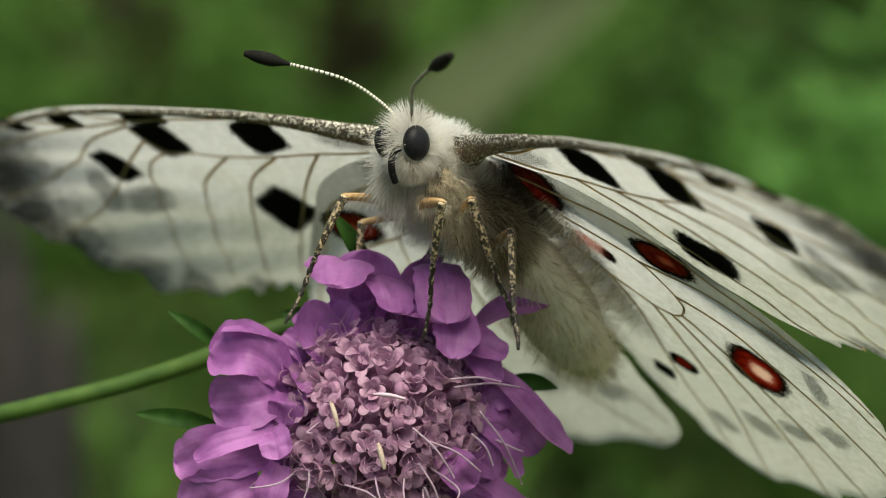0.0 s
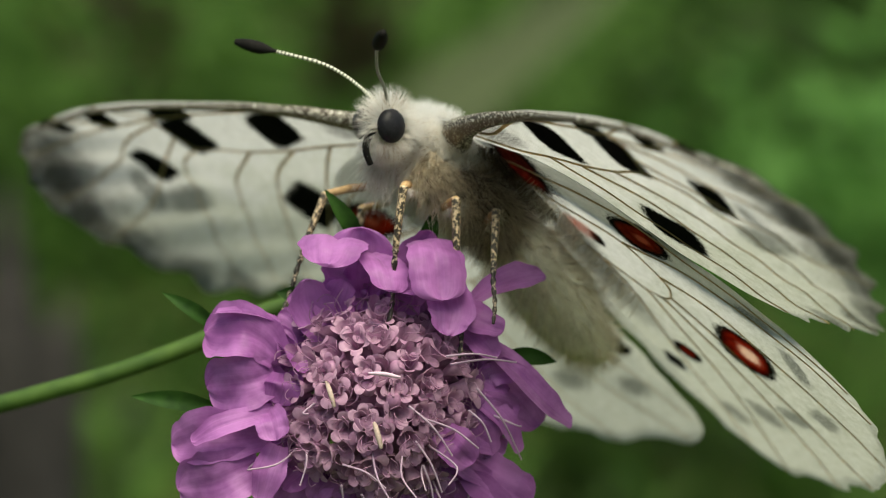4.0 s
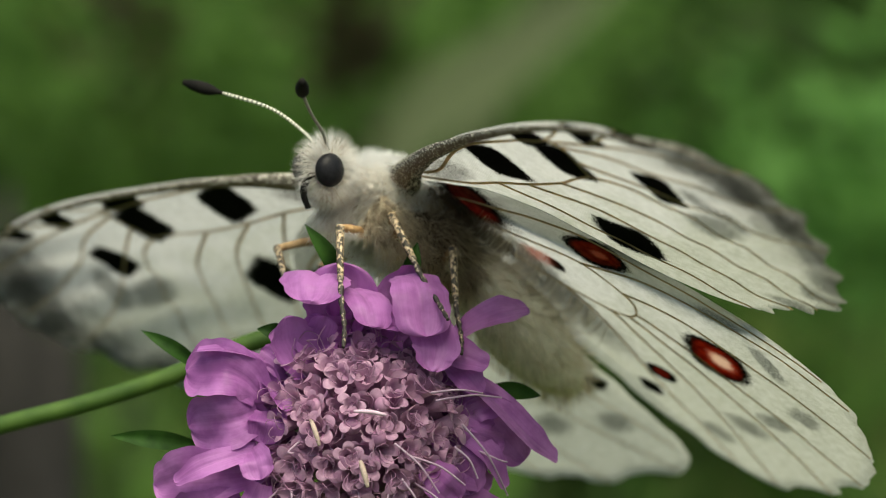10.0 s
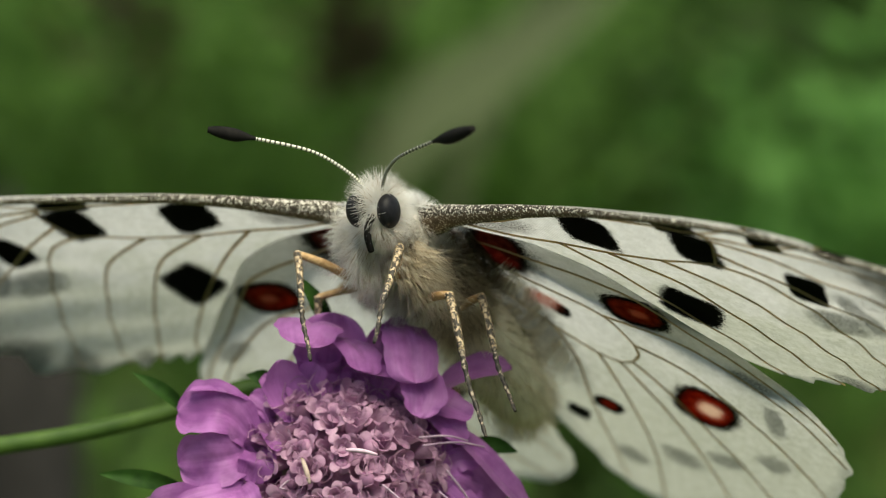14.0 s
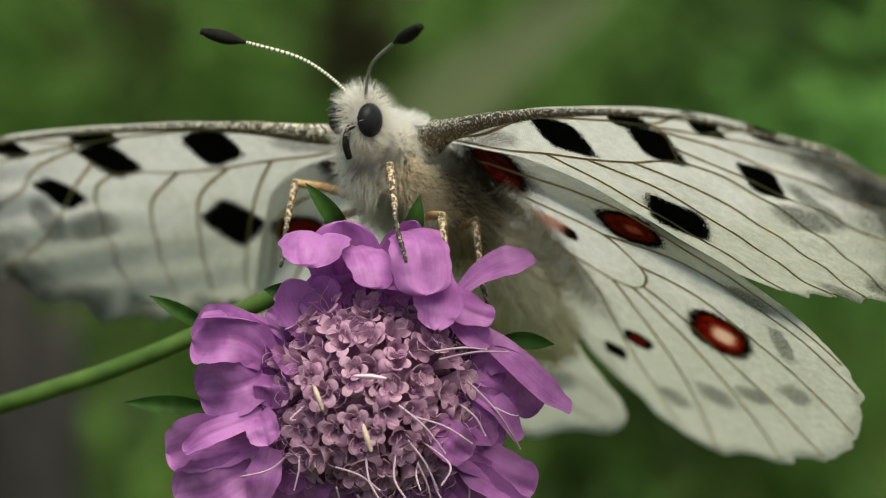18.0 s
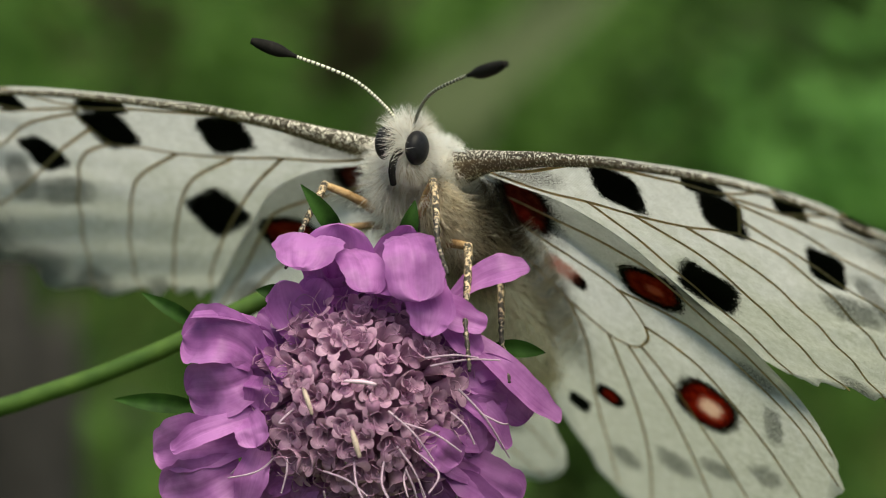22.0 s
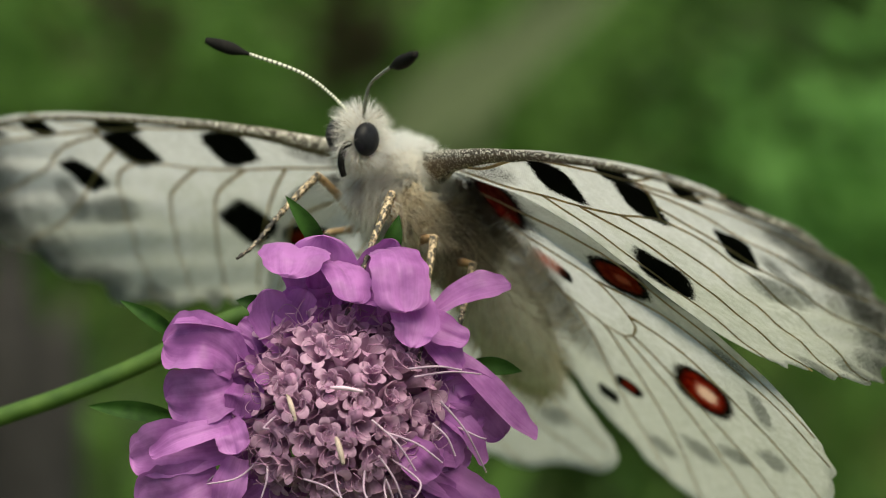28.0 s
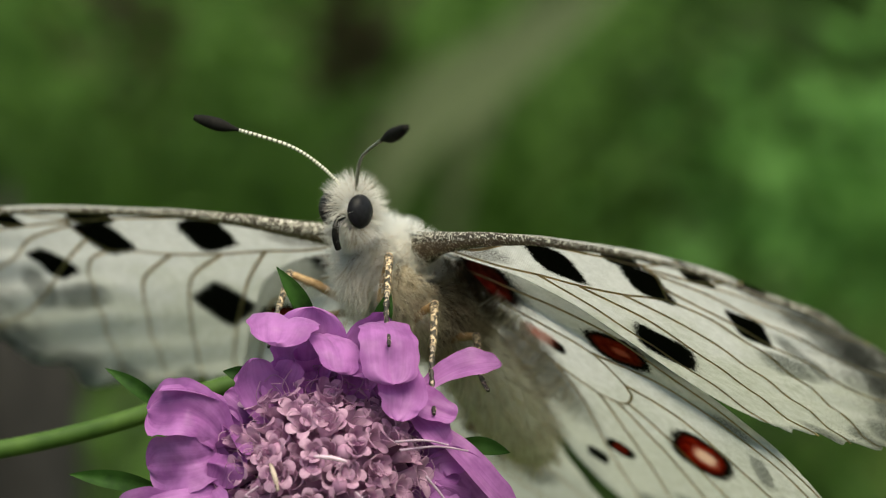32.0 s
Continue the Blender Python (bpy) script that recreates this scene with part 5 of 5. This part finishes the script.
FLOWER_ROWS = [
    (0, -0.00497, 0.22746, 0.40422, -13.75, 5.27, 0.22), (0.5, -0.00490, 0.22816, 0.40104, -14.48, 6.16, 0.86),
    (1, -0.00506, 0.22816, 0.40075, -15.41, 6.31, 1.03), (1.5, -0.00597, 0.22566, 0.40501, -12.76, 5.30, -0.11),
    (2, -0.00604, 0.22853, 0.40005, -16.75, 7.94, 1.85), (2.5, -0.00500, 0.22711, 0.40442, -13.22, 4.47, 0.22),
    (3, -0.00595, 0.22538, 0.40448, -13.32, 5.99, 0.02), (3.5, -0.00502, 0.22717, 0.40590, -12.74, 4.21, -0.52),
    (5.5, -0.00586, 0.22394, 0.40664, -12.80, 3.59, -0.27), (6, -0.00507, 0.22621, 0.40773, -11.69, 3.56, -0.44),
    (6.5, -0.00558, 0.22454, 0.40589, -12.77, 4.21, -0.19), (7, -0.00539, 0.22230, 0.40842, -13.06, 3.51, -1.06),
    (7.5, -0.00592, 0.22275, 0.40512, -13.57, 4.79, -0.33), (8, -0.00540, 0.22357, 0.40549, -15.20, 5.03, -0.73),
    (8.5, -0.00690, 0.22664, 0.40282, -13.27, 5.16, 1.40), (9, -0.00597, 0.22718, 0.40132, -14.22, 7.66, 0.82),
    (9.5, -0.00545, 0.22658, 0.40734, -12.24, 3.26, 0.04), (10, -0.00642, 0.22409, 0.40366, -12.85, 3.41, 1.01),
    (10.5, -0.00604, 0.22899, 0.40121, -17.98, 6.59, 2.08), (11, -0.00689, 0.22691, 0.40126, -14.62, 4.09, 2.16),
    (11.5, -0.00721, 0.22960, 0.40135, -17.13, 6.24, 3.17), (12, -0.00579, 0.22891, 0.40067, -17.44, 5.29, 2.06),
    (12.5, -0.00766, 0.22744, 0.40640, -14.70, 5.34, 1.79), (13, -0.00709, 0.22470, 0.40182, -16.36, 6.40, 1.44),
    (13.5, -0.00511, 0.22827, 0.40316, -17.58, 4.32, 1.44), (14, -0.00793, 0.22969, 0.39861, -17.67, 6.46, 4.25),
    (14.5, -0.00541, 0.22320, 0.40594, -16.55, 4.71, -0.38), (16.5, -0.00631, 0.21964, 0.40798, -9.35, 2.04, -3.97),
    (17, -0.00542, 0.22292, 0.40931, -8.15, 0.81, -3.40), (17.5, -0.00574, 0.22118, 0.40643, -9.19, 1.47, -3.45),
    (18, -0.00558, 0.22231, 0.40745, -8.74, 0.15, -3.35), (18.5, -0.00645, 0.22139, 0.41048, -7.60, -0.31, -3.50),
    (19, -0.00638, 0.22329, 0.40872, -7.57, -0.43, -2.84), (19.5, -0.00526, 0.22357, 0.40891, -8.24, 0.10, -3.55),
    (20, -0.00702, 0.22174, 0.41033, -7.81, 0.15, -2.92), (20.5, -0.00532, 0.22409, 0.40921, -7.39, -2.99, -2.71),
    (21, -0.00577, 0.22504, 0.41029, -6.91, -0.65, -2.73), (21.5, -0.00661, 0.22272, 0.40662, -8.54, -1.73, -2.15),
    (22, -0.00637, 0.22164, 0.40725, -8.14, 1.77, -3.35), (22.5, -0.00693, 0.21809, 0.40818, -8.47, -0.10, -3.72),
    (23, -0.00662, 0.22460, 0.40338, -9.26, 1.13, -1.80), (23.5, -0.00518, 0.22105, 0.40839, -9.84, 1.08, -3.92),
    (24, -0.00766, 0.22359, 0.40178, -10.14, 1.56, -1.24), (24.5, -0.00623, 0.22662, 0.39899, -12.27, 4.25, -1.35),
    (25, -0.00772, 0.22120, 0.40893, -7.97, 0.31, -2.78), (25.5, -0.00802, 0.22137, 0.40364, -9.06, 2.48, -2.30),
    (26, -0.00537, 0.21912, 0.40778, -10.20, 3.83, -5.04), (26.5, -0.00829, 0.21836, 0.41009, -7.94, 2.73, -3.87),
    (28.5, -0.00789, 0.22569, 0.40538, -12.31, 4.27, 0.80), (29, -0.00667, 0.22827, 0.40544, -12.86, 3.74, -0.15),
    (29.5, -0.00989, 0.22732, 0.40677, -11.40, 0.40, 1.96), (30, -0.00645, 0.22539, 0.40739, -12.33, 2.11, -0.43),
    (30.5, -0.00726, 0.22204, 0.40615, -13.78, 5.73, -1.72), (31, -0.01027, 0.21815, 0.40597, -13.50, 4.79, -0.32),
    (31.5, -0.00686, 0.22505, 0.40437, -13.89, 4.49, -0.52), (32, -0.00925, 0.21845, 0.40086, -15.26, 5.67, -0.50),
]

STEM_ROWS = [
    (0, -0.39), (0.5, 1.45), (1, 2.04), (1.5, -1.97), (2, 1.47), (2.5, -0.07), (3, -1.89), (3.5, -1.16),
    (5.5, -1.32), (6, -2.39), (6.5, -1.28), (7, -1.99), (7.5, -0.85), (8, -0.15), (8.5, -0.42), (9, -0.72),
    (9.5, -1.76), (10, 0.76), (10.5, 2.64), (11, 2.68), (11.5, 1.84), (12, 4.06), (12.5, -2.97), (13, 1.20),
    (13.5, 3.53), (14, 4.04), (14.5, 0.67), (16.5, -2.71), (17, -2.76), (17.5, -0.97), (18, -0.62), (18.5, -3.41),
    (19, -2.20), (19.5, -1.67), (20, -4.11), (20.5, 0.45), (21, -3.07), (21.5, 0.88), (22, -2.85), (22.5, -1.70),
    (23, 0.79), (23.5, -1.16), (24, 1.60), (24.5, 2.88), (25, -3.68), (25.5, -1.41), (26, -3.15), (26.5, -7.07),
    (28.5, -2.65), (29, -1.26), (29.5, -2.12), (30, -1.15), (30.5, -3.08), (31, -3.77), (31.5, -0.45), (32, 1.59),
]


def motions():
    walk(butterfly, [(t, pose(*p)) for t, *p in BUTTERFLY_ROWS])
    walk(head, [(t, pose(*p)) for t, *p in HEAD_ROWS])
    walk(flower, [(t, pose(*p)) for t, *p in FLOWER_ROWS])
    walk(stem, [(t, pose(0, 0.006, 0, 0, a, 0)) for t, a in STEM_ROWS])
    down = Vector((0, 0, -1))
    for thigh, shin, foot, hip, rows, thigh_long in LEGS:
        swing, bend = [], []
        for t, knee, toe in rows:
            way = (Vector(knee) - hip).normalized()
            m = Matrix.LocRotScale(hip * MM, down.rotation_difference(way), None)
            place = hip + way * thigh_long
            turn = down.rotation_difference((Vector(toe) - place).normalized())
            swing.append((t, m))
            bend.append((t, m.inverted() @ Matrix.LocRotScale(place * MM, turn, None)))
        walk(thigh, swing)
        walk(shin, bend)
        walk(foot, bend)


motions()
